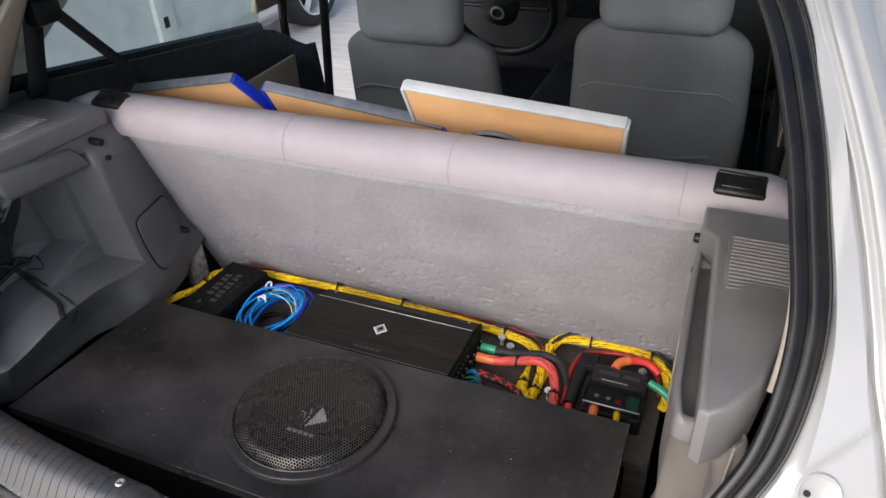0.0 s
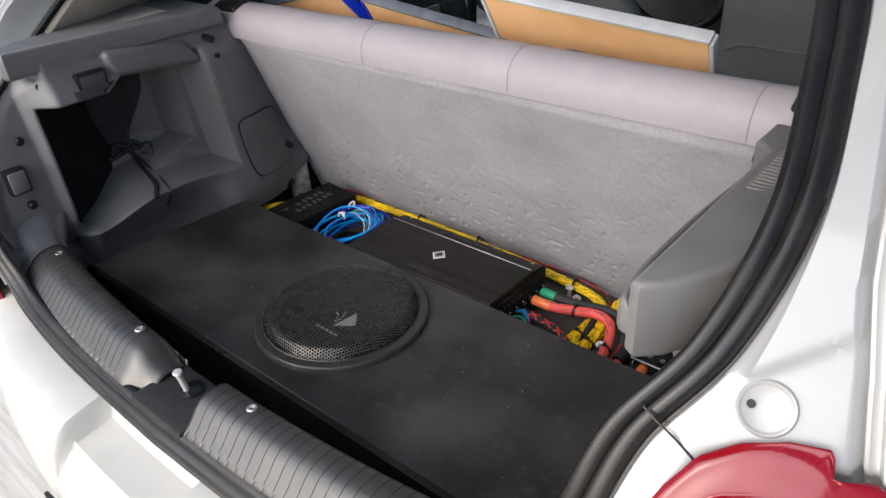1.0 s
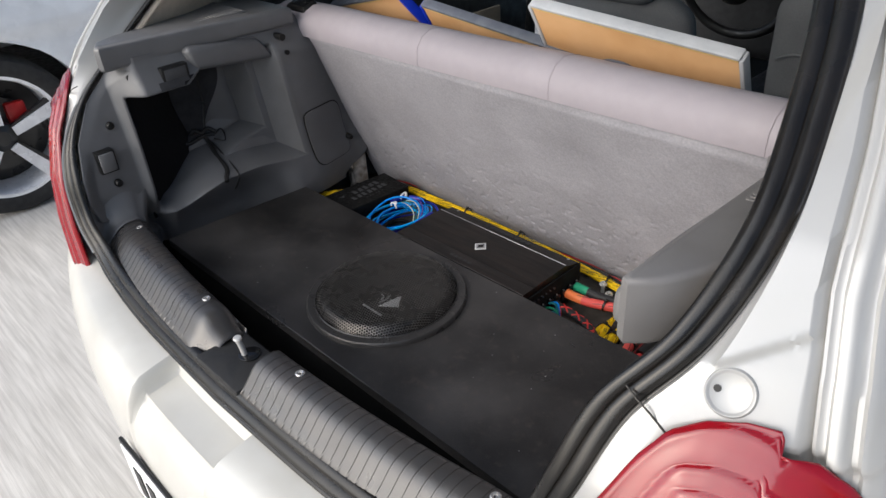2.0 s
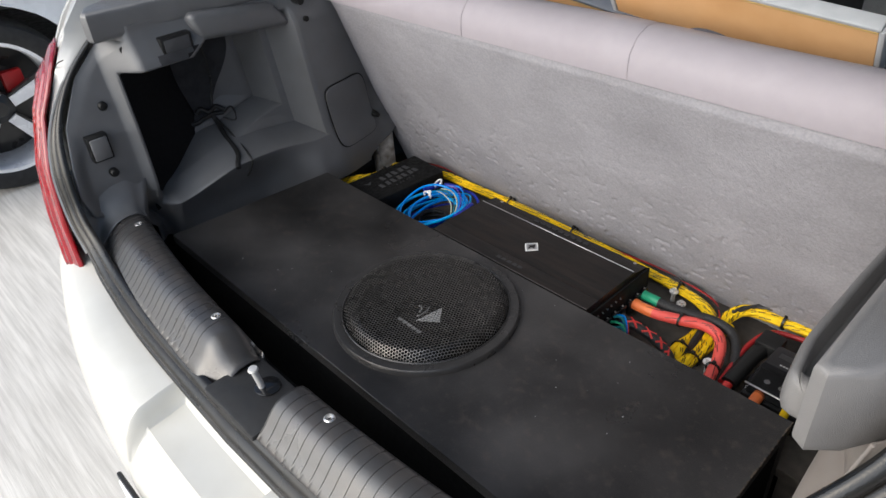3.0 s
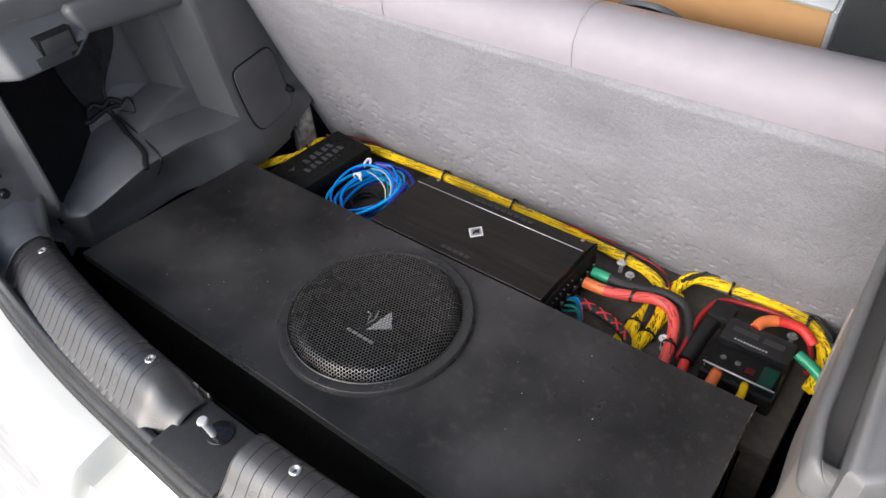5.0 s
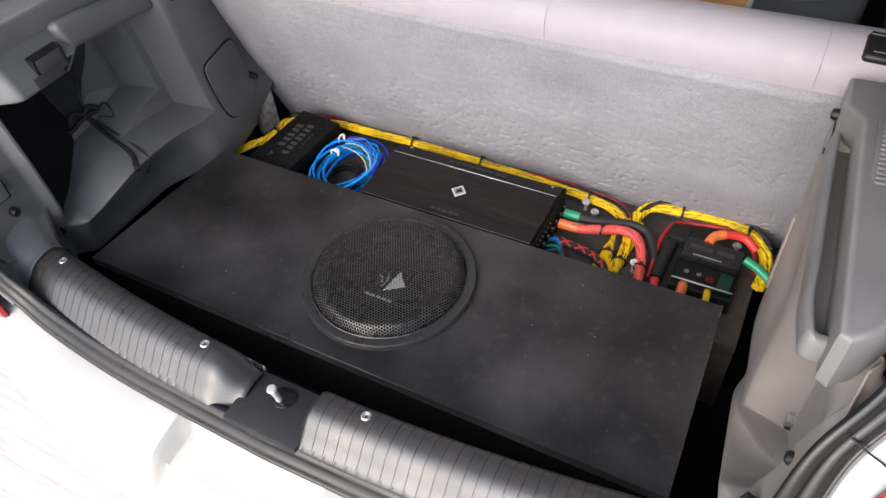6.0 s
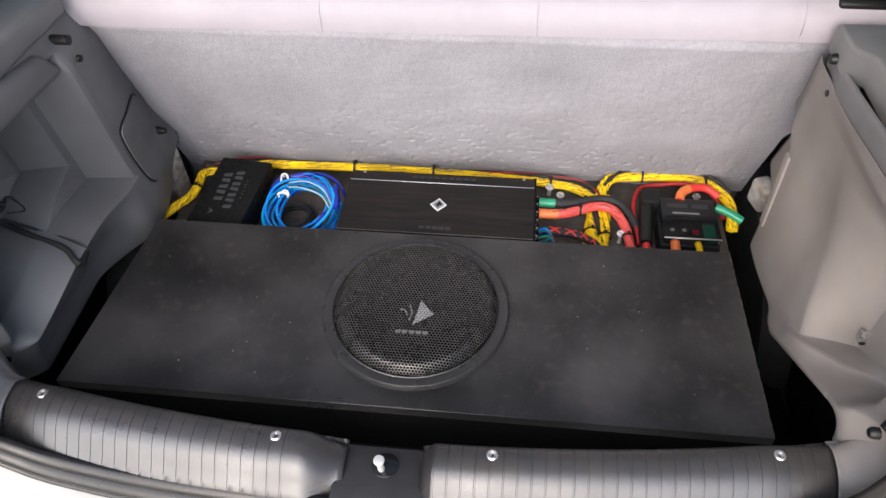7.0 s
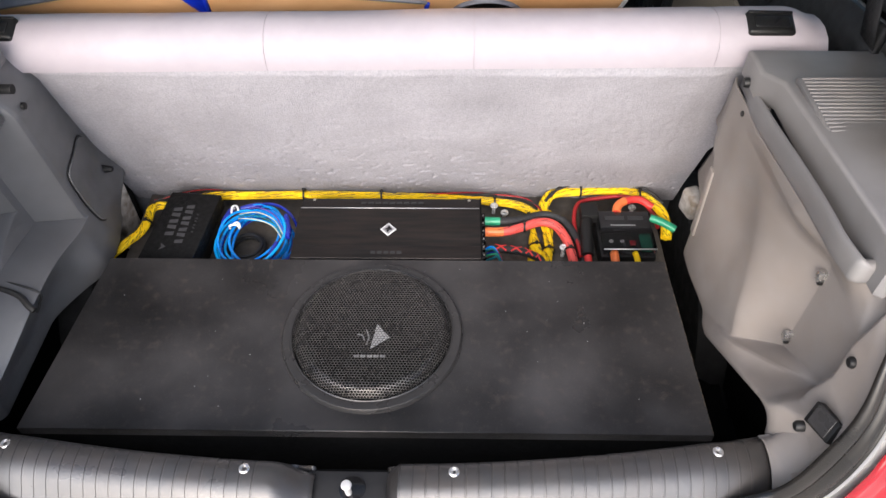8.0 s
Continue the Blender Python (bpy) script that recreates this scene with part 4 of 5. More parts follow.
part("hinge_bolt", lathe([(0, -.006), (.006, -.006), (.008, -.003), (.010, -.002), (.010, .004)], (-.580, .592, .656), "y", 16), BOLT, hinge, "bright bolt head")

# ---- sill trim with ribs, screws and the latch ----
def sill_y(x):
    return .165 * x * x


def sill_bow(y):
    """How much of the sill's curve a line of its section follows."""
    return .75 + .25 * ss(y, -.110, -.045)


def sill_section(x):
    """Cross-section of the sill trim at x: place along the car, height, and how far the grooves cut in."""
    lift = -.012 * ss(abs(x), .45, .56)
    prof = ((-.106, .732, 0), (-.102, .7400, .6), (-.0965, .7455, 1), (-.0905, .7510, 1), (-.0845, .7580, 1), (-.0765, .7675, 1), (-.068, .7745, 1), (-.058, .7782, 1), (-.046, .7792, 1), (-.035, .7782, 1), (-.027, .7740, 1), (-.022, .7660, 1), (-.019, .7550, 0), (-.018, .735, 0), (-.017, .60, 0))
    return [(y, z + lift * min(1, g), g) for y, z, g in prof]


def sill_segment(x0, x1, end0, end1, first_rib, last_rib, parent):
    xs = set(frange(x0, x1, 60))
    ribs = [first_rib + .0172 * k for k in range(int((last_rib - first_rib) / .0172) + 1)]
    for k in ribs:
        xs = {x for x in xs if abs(x - k) > .0016} | {k + d for d in (-.0013, -.0008, .0008, .0013)}
    rows = []
    for x in sorted(v for v in xs if x0 <= v <= x1):
        groove = .0008 if min(abs(x - k) for k in ribs) < .001 else 0
        sink = (.030 * (1 - ss(x, x0, x0 + end0)) if end0 else 0) + (.030 * (1 - ss(x, x1, x1 - end1)) if end1 else 0)
        o = sill_y(x)
        prof = sill_section(x)
        rows.append([Vector((x, y + o * sill_bow(y) + (.8 * groove * g if y < -.07 else 0), z - groove * g * (.6 if y < -.07 else 1) - sink * min(1, g + .2))) for y, z, g in prof])
    return part("sill_trim", sheet(rows), SILL, parent, "ribbed dark plastic sill trim", 40, solid=.003)


sill_l = sill_segment(-.535, -.062, 0, .055, -.515, -.135, car)
sill_r = sill_segment(.036, .546, .016, 0, .055, .535, car)
for s, x, z in ((sill_l, -.483, .776), (sill_l, -.150, .779), (sill_r, .126, .779), (sill_r, .477, .7775)):
    y = -.040 + sill_y(x) * .95
    b = lathe([(0, -.0005), (.0025, -.0005), (.003, .0008), (.0055, .0016), (.0072, .0004), (.0075, -.002)], (x, y, z), "z", 20)
    part("sill_screw", b, ZINC, s, "zinc screw")
for side, mtl, owner in ((1, TRIM_WARM_LIT, right), (-1, TRIM, left)):
    # the lining's foot turns out of the sill's end section and up beside the opening
    x0, face, z1 = (.5465, right_x, .872) if side > 0 else (.5355, left_x, .872)
    first = [(y + sill_y(x0) * sill_bow(y), z) for y, z, _ in sill_section(x0)[:14]]
    y_edge = table(z1, EDGE_Y)
    last = []
    for k in range(len(first)):
        y = lerp(y_edge - .002, .072, k / (len(first) - 1))
        last.append((lerp(table(z1, EDGE_X), face(max(y, y_edge), z1), ss(y - y_edge, 0, .03)) + .003 + .006 * ss(k, 8, 13), y))
    if side < 0:
        # a flange that reaches under the seal
        first = [(first[0][0] - .010, first[0][1] - .004)] + first
        last = [(last[0][0] + .004, last[0][1] - .012)] + last
    rows = []
    for tau in frange(0, 1, 24):
        a, c = math.sin(tau * math.pi / 2), 1 - math.cos(tau * math.pi / 2)
        rows.append([Vector((side * lerp(x0, x1, a), lerp(y0, y1, ss(tau)), lerp(z0, z1, c))) for (y0, z0), (x1, y1) in zip(first, last)])
    part("sill_end_cap", sheet(rows), mtl, owner, "", 60, solid=.002)
latch = part("latch_base", rbox((-.075, -.108, .700), (.050, -.020, .742), .004), DASH, car, "black latch base in the sill gap")
part("striker", tube(spline([(-.014, -.052, .735), (-.014, -.054, .755), (-.013, -.058, .778)], 4), .0046, 12), STRIKER, latch, "bright steel striker")
part("striker_head", lathe([(0, .005), (.006, .004), (.0072, .001), (.005, -.002)], (-.013, -.058, .779), "z", 16), STRIKER, latch)
part("striker_hole", lathe([(.006, .0), (.017, .0), (.018, .003), (.016, .004)], (-.010, -.046, .741), "z", 20), BLACK_GLOSS, latch)
part("sill_inner_panel", rbox((-.60, -.016, .40), (.60, -.010, .725), .002), FLOOR_BLACK, car)
for side in (-1, 1):
    part("inner_wing", rbox((side * .675 - .008, .0, .40), (side * .675 + .008, .68, .76), .003), FLOOR_BLACK, car)
part("trunk_floor", rbox((-.66, .02, .395), (.66, .70, .41), .004), FLOOR_BLACK, car, "black trunk floor")

# ---- subwoofer box ----
sub = thing("subwoofer_box", (0, .23, .41), "black painted wooden subwoofer box lying in the trunk", "speaker box")
corners = [(-.530, .060), (.508, .060), (.500, .400), (-.500, .400)]
SC = Vector((-.0100, .2370, .700))


def panel_with_hole(hole):
    """The box's top board: chamfered rim outside, a round cut-out for the driver inside."""
    turns = sorted([2 * math.pi * k / 96 for k in range(96)] + [math.atan2(y - SC.y, x - SC.x) % (2 * math.pi) for x, y in corners])

    def rim(a, inset):
        d = Vector((math.cos(a), math.sin(a)))
        best = 9.0
        for (x0, y0), (x1, y1) in zip(corners, corners[1:] + corners[:1]):
            ex, ey = x1 - x0, y1 - y0
            det = d.x * ey - d.y * ex
            if abs(det) > 1e-9:
                t = ((x0 - SC.x) * ey - (y0 - SC.y) * ex) / det
                if t > 0:
                    best = min(best, t)
        return d * (best - inset)

    rings = []
    for inset, z in ((None, .700), (.0010, .700), (.0003, .6995), (0, .6985), (0, .682), (None, .682)):
        rings.append([Vector((SC.x, SC.y, z)) + (Vector((hole * math.cos(a), hole * math.sin(a), 0)) if inset is None else rim(a, inset).to_3d()) for a in turns])
    bm = bmesh.new()
    vs = [[bm.verts.new(p) for p in r] for r in rings]
    n = len(turns)
    for q, w in zip(vs, vs[1:] + vs[:1]):
        for k in range(n):
            bm.faces.new((q[k], q[(k + 1) % n], w[(k + 1) % n], w[k]))
    return bm


top = part("top_panel", panel_with_hole(.1300), BOX_BLACK, sub, "black painted top with scuffs", 30)
# front and sides take the gap's shade as their colour
part("front_panel", plate([Vector((x, .064, z)) for x, z in ((-.526, .41), (.505, .41), (.505, .6815), (-.526, .6815))], (0, .018, 0)), BOX_SHADE, sub)
part("rear_panel", plate([Vector((x, .380, z)) for x, z in ((-.498, .41), (.498, .41), (.498, .6815), (-.498, .6815))], (0, .018, 0)), BOX_BLACK, sub)
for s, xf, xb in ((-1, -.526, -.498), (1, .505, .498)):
    part("side_panel", plate([Vector((xf, .083, .41)), Vector((xf, .083, .6815)), Vector((xb, .379, .6815)), Vector((xb, .379, .41))], (-s * .018, 0, 0)), BOX_SHADE, sub)
rr = random.Random(3)
for i in range(90):
    v = rr.random()
    x, y = lerp(.508, .500, v), lerp(.060, .400, v)
    w = rr.uniform(.0005, .0022)
    part("edge_chip", rbox((x - w, y - rr.uniform(.001, .003), .6990 - rr.uniform(.0005, .0025)), (x + .0005, y + rr.uniform(.001, .003), .7003), .0004, 1), RAW_EDGE, sub)
for i in range(34):
    x, y = rr.uniform(-.45, .47), rr.uniform(.075, .385)
    if (x - 0) ** 2 + (y - .23) ** 2 < .155 ** 2:
        continue
    l = rr.uniform(.0005, .0012)
    part("dust_speck", rbox((x, y, .6995), (x + l, y + l * rr.uniform(.6, 2), .7008), 0), DUST_GREY, sub)

driver = part("subwoofer", lathe([(.1300, .004), (.1315, .0088), (.134, .0100), (.1452, .0088), (.1476, .0060), (.1485, -.001), (.131, -.001), (.1302, .004)], SC, "z", 96), RING_PLASTIC, sub, "round subwoofer with a black perforated grille")


DOME = ((0, .0284), (.030, .0283), (.060, .0279), (.090, .0273), (.110, .0266), (.1145, .0260), (.1185, .0243), (.1218, .0210), (.1260, .0150), (.1300, .0090))


def dome(along):
    """Radius and height of the pressed sheet at a way along it from its middle."""
    for (r0, h0), (r1, h1) in zip(DOME, DOME[1:]):
        step = math.hypot(r1 - r0, h1 - h0)
        if along <= step or r1 == DOME[-1][0]:
            return lerp(r0, r1, along / step), lerp(h0, h1, along / step)
        along -= step


def hex_mesh(parent):
    """Perforated sheet: a ring of six quads round every hole."""
    pitch, wall = .0051, .155
    R = pitch / math.sqrt(3)
    verts, faces, where = [], [], {}

    def vert(x, y, dz):
        key = (round(x * 2e5), round(y * 2e5), dz)
        if key not in where:
            where[key] = len(verts)
            way = math.hypot(x, y)
            r, h = dome(way)
            k = r / way if way > 1e-6 else 1
            verts.append((x * k, y * k, h + dz))
        return where[key]

    rows_n = int(.142 / (pitch * .866)) + 1
    for j in range(-rows_n, rows_n + 1):
        for i in range(-rows_n - 8, rows_n + 9):
            cx, cy = (i + .5 * (j % 2)) * pitch, j * pitch * .866
            if math.hypot(cx, cy) > .1360:
                continue
            o = [(cx + R * math.cos(radians(60 * k + 30)), cy + R * math.sin(radians(60 * k + 30))) for k in range(6)]
            q = [(cx + R * (1 - wall) * math.cos(radians(60 * k + 30)), cy + R * (1 - wall) * math.sin(radians(60 * k + 30))) for k in range(6)]
            for k in range(6):
                n = (k + 1) % 6
                faces.append((vert(*o[k], 0), vert(*o[n], 0), vert(*q[n], 0), vert(*q[k], 0)))
                faces.append((vert(*q[k], 0), vert(*q[n], 0), vert(*q[n], -.0005), vert(*q[k], -.0005)))
    data = bpy.data.meshes.new("grille")
    data.from_pydata([(SC + Vector(v) - BASES[parent])[:] for v in verts], [], faces)
    data.materials.append(GRILLE_METAL)
    data.update()
    ob = new("grille", data)
    ob.parent = parent
    BASES[ob] = BASES[parent]
    return tagged(ob, "black perforated steel grille")


grille = hex_mesh(driver)
part("grille_edge", lathe([(.1302, .0102), (.1316, .0112), (.1330, .0100), (.131, .007)], SC, "z", 96), RING_PLASTIC, driver)
part("cone", lathe([(.0, -.0145), (.03, -.0165), (.048, -.024), (.052, -.034), (.098, -.006), (.106, .008), (.116, .004), (.121, -.004), (.1270, -.004), (.1305, .006), (.1305, .003)], SC, "z", 72, bowl=True), CONE, driver)
part("cone_ring", lathe([(.097, -.0045), (.099, -.003), (.101, -.0045)], SC, "z", 72), CONE, driver)
gz = SC.z - .0130
BY = .006
part("badge_sail", plate([Vector((SC.x - .0066 + x, SC.y + BY + y, gz)) for x, y in ((.011, .023), (.003, -.027), (.034, -.004))], (0, 0, .0006)), BADGE_GREY, driver, "grey printed emblem")
part("badge_swoosh", tube(spline([Vector((SC.x - .0066 + x, SC.y + BY + y, gz + .0002)) for x, y in ((-.006, .012), (-.001, -.004), (-.004, -.018))], 5), .0013, 6), BADGE_DIM, driver)
part("badge_dot", tube(spline([Vector((SC.x - .0066 + x, SC.y + BY + y, gz + .0002)) for x, y in ((-.020, .002), (-.012, .000), (-.008, -.010))], 5), .0012, 6), BADGE_DIM, driver)
for i in range(5):
    x = SC.x - .0290 + i * .0108
    part("badge_bar", rbox((x, SC.y + BY - .0440, gz - .0002), (x + .0080, SC.y + BY - .0385, gz + .0006), 0), BADGE_DIM, driver)

# ---- gear behind the box ----
board = thing("mounting_board", (0, .53, .585), "black carpeted board that carries the amplifier and cables", "board")
part("board", rbox((-.535, .405, .585), (.540, .672, .602), .003), BOARD_BLACK, board)
for s in (-.52, .52):
    part("board_leg", rbox((s - .02, .41, .411), (s + .02, .66, .584), .003), BOARD_BLACK, board)
for x, y, h in ((.205, .620, .026), (.227, .609, .017), (.338, .500, .030), (.493, .623, .020), (-.185, .470, .008)):
    part("washer_screw", lathe([(0, h), (.0042, h), (.0050, h - .002), (.0052, h - .0035), (.0080, h - .004), (.0082, h - .006), (.004, h - .0065), (.004, 0)], (x, y, .602), "z", 16), BOLT, board, "zinc screw with washer")

amp = thing("amplifier", (0, .49, .602), "flat black aluminium amplifier with silver line and white diamond badge", "amplifier")
ax0, ax1 = -.176, .172
prof = [(.408, .606), (.408, .6940), (.409, .695), (.437, .695), (.439, .6945), (.441, .695), (.533, .695), (.538, .6945), (.541, .691), (.575, .684), (.581, .678), (.583, .606)]
part("body", plate([Vector((ax0, y, z)) for y, z in prof], (ax1 - ax0, 0, 0)), AMP, amp, "brushed black cover", 25)
part("silver_line", rbox((ax0 + .001, .5372, .6925), (ax1 - .001, .5390, .6955), .0003, 1), SILVER, amp)
end = part("end_plate", rbox((ax1, .410, .606), (ax1 + .004, .580, .682), .001, 1), AMP_DARK, amp)
for k in range(7):
    y = .43 + k * .021
    t = part("terminal", rbox((ax1 + .004, y, .625), (ax1 + .012, y + .014, .650), .002), BLACK_GLOSS, amp)
    part("terminal_screw", lathe([(0, .0015), (.0014, .0015), (.0018, 0)], (ax1 + .008, y + .007, .650), "z", 10), ZINC, t)
for k in range(6):
    part("jack", lathe([(0, .004), (.0016, .004), (.0022, .0), (.0022, -.002)], (ax1 + .003, .435 + k * .012, .667), "x", 12), RING_PLASTIC, amp)
dm = .0165
dia = part("badge", plate([Vector((-.001 + x, .480 + y, .6953)) for x, y in ((0, dm), (dm * .92, 0), (0, -dm), (-dm * .92, 0))], (0, 0, .0009)), WHITE_PLASTIC, amp, "white diamond badge")
part("badge_field", plate([Vector((-.001 + x * .80, .480 + y * .80, .6962)) for x, y in ((0, dm), (dm * .92, 0), (0, -dm), (-dm * .92, 0))], (0, 0, .0005)), SILVER, dia)
part("badge_mark", plate([Vector((-.001 + x, .480 + y, .6967)) for x, y in ((.001, .009), (.0075, -.001), (.0015, -.003), (.0, -.009), (-.0035, -.004), (-.0015, -.001), (-.007, -.001), (-.002, .003))], (0, 0, .0005)), BLACK_GLOSS, dia)
for i in range(5):
    part("print_bar", rbox((-.030 + i * .012, .419, .6945), (-.0215 + i * .012, .426, .6953), 0), PRINT_FAINT, amp)
for i in range(9):
    part("print_bar", rbox((-.06 + i * .014, .556, .6872), (-.050 + i * .014, .562, .6888), 0), PRINT_FAINT, amp)
for x in (ax0 + .022, ax1 - .02):
    part("cover_screw", lathe([(0, .0012), (.003, .001), (.0036, 0)], (x, .570, .6846), "z", 12), ZINC, amp)
for x in (ax0 + .012, ax1 - .012):
    part("foot", rbox((x - .010, .40, .602), (x + .010, .590, .607), .001, 1), AMP_DARK, amp)

dsp = thing("sound_processor", (-.405, .51, .602), "small black signal processor box with grey print", "processor")
m = Matrix.Rotation(radians(-5.0), 4, "Z")
part("case", rbox((-.460, .412, .640), (-.356, .600, .674), .003, 2, m), DSP_BLACK, dsp, "matt black case", 30)
part("base", rbox((-.452, .43, .602), (-.362, .585, .640), .002, 1, m), BLACK_PLASTIC, dsp)
for col, (n, wide, gap, tall, y0) in enumerate(((5, .0135, .0165, .0165, .482), (7, .0125, .0155, .0155, .462), (6, .0045, .009, .0040, .490))):
    x = (-.433, -.409, -.384)[col]
    for i in range(n):
        y = y0 + i * gap
        lean = .003 * (i % 2)
        part("print_bar", plate([Vector((x, y + lean, .6736)), Vector((x + tall, y, .6736)), Vector((x + tall, y + wide * .75, .6736)), Vector((x, y + wide * .62 + lean, .6736))], (0, 0, .0009)), PRINT if col < 2 else PRINT_FAINT, dsp)
part("print_mark", plate([Vector((-.434 + x, .452 + y, .6738)) for x, y in ((0, -.008), (.012, 0), (0, .010), (.004, 0))], (0, 0, .0008)), PRINT, dsp)
part("led_ring", lathe([(.006, .0), (.0075, .002), (.009, .0)], (-.340, .430, .640), "z", 16), PALE_WIRE, dsp)

# ---- cables ----
def bundle(name, label, path, r, strands, material, twist=2.0, lift=0.0, second=None, category="cable"):
    """A bundle of strands twisted along a path, each strand a part."""
    base = min(path, key=lambda p: p[2])
    th = thing(name, base, label, category)
    pts = spline(path, 7)
    n = len(pts)
    for k in range(strands):
        ph = 2 * math.pi * k / strands
        line = []
        for i, p in enumerate(pts):
            a, b = pts[max(i - 1, 0)], pts[min(i + 1, n - 1)]
            t = (b - a).normalized()
            s = t.cross(Vector((0, 0, 1)))
            s = s.normalized() if s.length > .05 else Vector((1, 0, 0))
            u = s.cross(t)
            ang = ph + twist * 2 * math.pi * i / n
            line.append(p + s * r * math.cos(ang) + u * r * .65 * math.sin(ang))
        sr = r * (1.15 if strands <= 3 else .85 if strands <= 5 else .62)
        part("strand", tube(line, sr, 7), second if (second and k == 0) else material, th)
        if material is YELLOW:
            dash, dr = bmesh.new(), random.Random(17 + k)
            for i in range(1, n - 2):
                way = (line[i + 1] - line[i]).normalized()
                across = way.cross(Vector((0, 0, 1))).normalized()
                for _ in range(2):
                    if dr.random() < .50:
                        continue
                    a, f = radians(dr.uniform(10, 150)), dr.uniform(0, .5)
                    mark = [line[i].lerp(line[i + 1], f + .60 * j) + (across * math.cos(a + .22 * j) + across.cross(way) * math.sin(a + .22 * j)) * (sr + .00012) for j in range(3)]
                    tube(mark, .00062, 4, bm=dash)
            tagged(part("tracer", dash, BLACK_WIRE, th), kind="stuff")
    return th


def ties(th, spots, r, axis="x"):
    for p in spots:
        part("cable_tie", lathe([(r, -.002), (r + .0012, -.002), (r + .0012, .002), (r, .002)], p, axis, 14), BLACK_PLASTIC, th, "black cable tie")
        part("tie_head", rbox(Vector(p) + Vector((-.003, -.003, r - .001)), Vector(p) + Vector((.003, .003, r + .005)), .001, 1), BLACK_PLASTIC, th)


yl = bundle("yellow_cable_loom", "bundle of yellow sleeved cables tied along the seat back foot",
            [(-.462, .602, .628), (-.40, .632, .632), (-.30, .636, .634), (-.10, .640, .632), (.10, .640, .624), (.20, .638, .618), (.255, .628, .616), (.290, .602, .616), (.300, .570, .616)], .0062, 6, YELLOW, 1.2)
ties(yl, [(-.192, .638, .634), (-.03, .640, .630), (.207, .636, .618)], .0125)
yl2 = bundle("yellow_cable_drop", "two yellow and black sleeved cable bundles running under the box",
             [(.286, .604, .616), (.292, .570, .614), (.288, .530, .612), (.284, .490, .610), (.280, .455, .606), (.276, .425, .604)], .0085, 5, YELLOW, 1, second=BRAID)
ties(yl2, [(.286, .512, .611)], .016, "y")
yl3 = bundle("yellow_cable_pair", "yellow sleeved cable bundle beside the drop",
             [(.312, .610, .617), (.312, .572, .614), (.310, .530, .612), (.306, .49, .610), (.300, .455, .606), (.296, .425, .604)], .0065, 4, YELLOW, 1)
ties(yl3, [(.310, .505, .611)], .012, "y")
yr = bundle("yellow_cable_branch", "yellow sleeved cable bundle arching to the fuse block",
            [(.308, .585, .618), (.308, .618, .626), (.330, .645, .634), (.39, .650, .638), (.46, .650, .640), (.51, .636, .638), (.540, .606, .634), (.548, .565, .630), (.545, .53, .622)], .0062, 5, YELLOW, 1.0)
ties(yr, [(.385, .650, .638), (.505, .638, .638)], .0125)
ye = bundle("yellow_cable_end", "yellow cable running past the processor",
            [(-.462, .602, .630), (-.492, .606, .632), (-.503, .585, .634), (-.500, .555, .634), (-.510, .520, .634), (-.535, .480, .634), (-.555, .455, .630)], .0046, 3, YELLOW, 1.5)
ties(ye, [(-.500, .552, .634)], .0105, "y")
bundle("thin_red_cable", "thin red and black wires along the seat back foot",
            [(-.50, .612, .640), (-.42, .641, .642), (-.30, .646, .634), (.0, .648, .630), (.14, .648, .632), (.24, .643, .631), (.288, .620, .630), (.306, .592, .628)], 0.0014, 2, DEEP_RED, 5, second=BLACK_WIRE)
bundle("thin_black_cable", "thin black wires over the yellow branch",
             [(.31, .622, .634), (.35, .650, .650), (.45, .655, .653), (.515, .644, .650), (.548, .610, .642)], .0022, 2, BLACK_WIRE, 4)


def cable(name, label, path, r, material, ends=(), tracer=None):
    th = thing(name, min(path, key=lambda p: p[2]), label, "cable")
    pts = spline(path, 8)
    part("sleeve", tube(pts, r, 12), material, th)
    if tracer:
        # short dark tracer threads woven into the sleeve
        tr = random.Random(5)
        for i in range(3, len(pts) - 7, 2):
            a = radians(tr.uniform(25, 155))
            line = []
            for j in range(tr.choice((4, 5, 6))):
                p, way = pts[i + j], (pts[i + j + 1] - pts[i + j]).normalized()
                across = way.cross(Vector((0, 0, 1))).normalized()
                line.append(p + (across * math.cos(a + .09 * j) + across.cross(way) * math.sin(a + .09 * j)) * (r + .0001))
            part("tracer", tube(line, .00055, 5), tracer, th)
    for where, length, mtl, extra in ends:
        n = len(pts)
        k = max(2, int(n * length))
        seg = pts[:k] if where == "start" else pts[-k:]
        part("heatshrink", tube(seg, r + extra, 12), mtl, th, "coloured heat-shrink end")
    return th


pc = cable("red_power_cable", "thick coral red power cable with an orange heat-shrink end",
           [(.184, .528, .640), (.225, .530, .640), (.262, .545, .638), (.295, .560, .636), (.325, .553, .634), (.344, .520, .630), (.352, .485, .624), (.357, .445, .615), (.36, .41, .606)], .0092, CORAL, [("start", .13, ORANGE, .0005)], BLACK_WIRE)
ties(pc, [(.262, .545, .638)], .0108)
ties(pc, [(.350, .492, .626)], .0108, "y")
cable("black_ground_cable", "thick black braided ground cable with a green heat-shrink end",
      [(.184, .556, .642), (.225, .556, .642), (.262, .566, .638), (.300, .582, .634), (.335, .578, .630), (.358, .548, .626), (.372, .505, .618), (.380, .46, .610), (.384, .41, .606)], .0085, BRAID, [("start", .12, GREEN, .0005)])
sg_path = [(.188, .486, .640), (.215, .484, .638), (.25, .481, .636), (.275, .476, .630), (.292, .468, .622), (.30, .44, .609)]
sg = cable("speaker_wire", "black braided speaker wire with red crosses leaving the amplifier", sg_path, .0078, BRAID)
sg_line = spline(sg_path, 8)
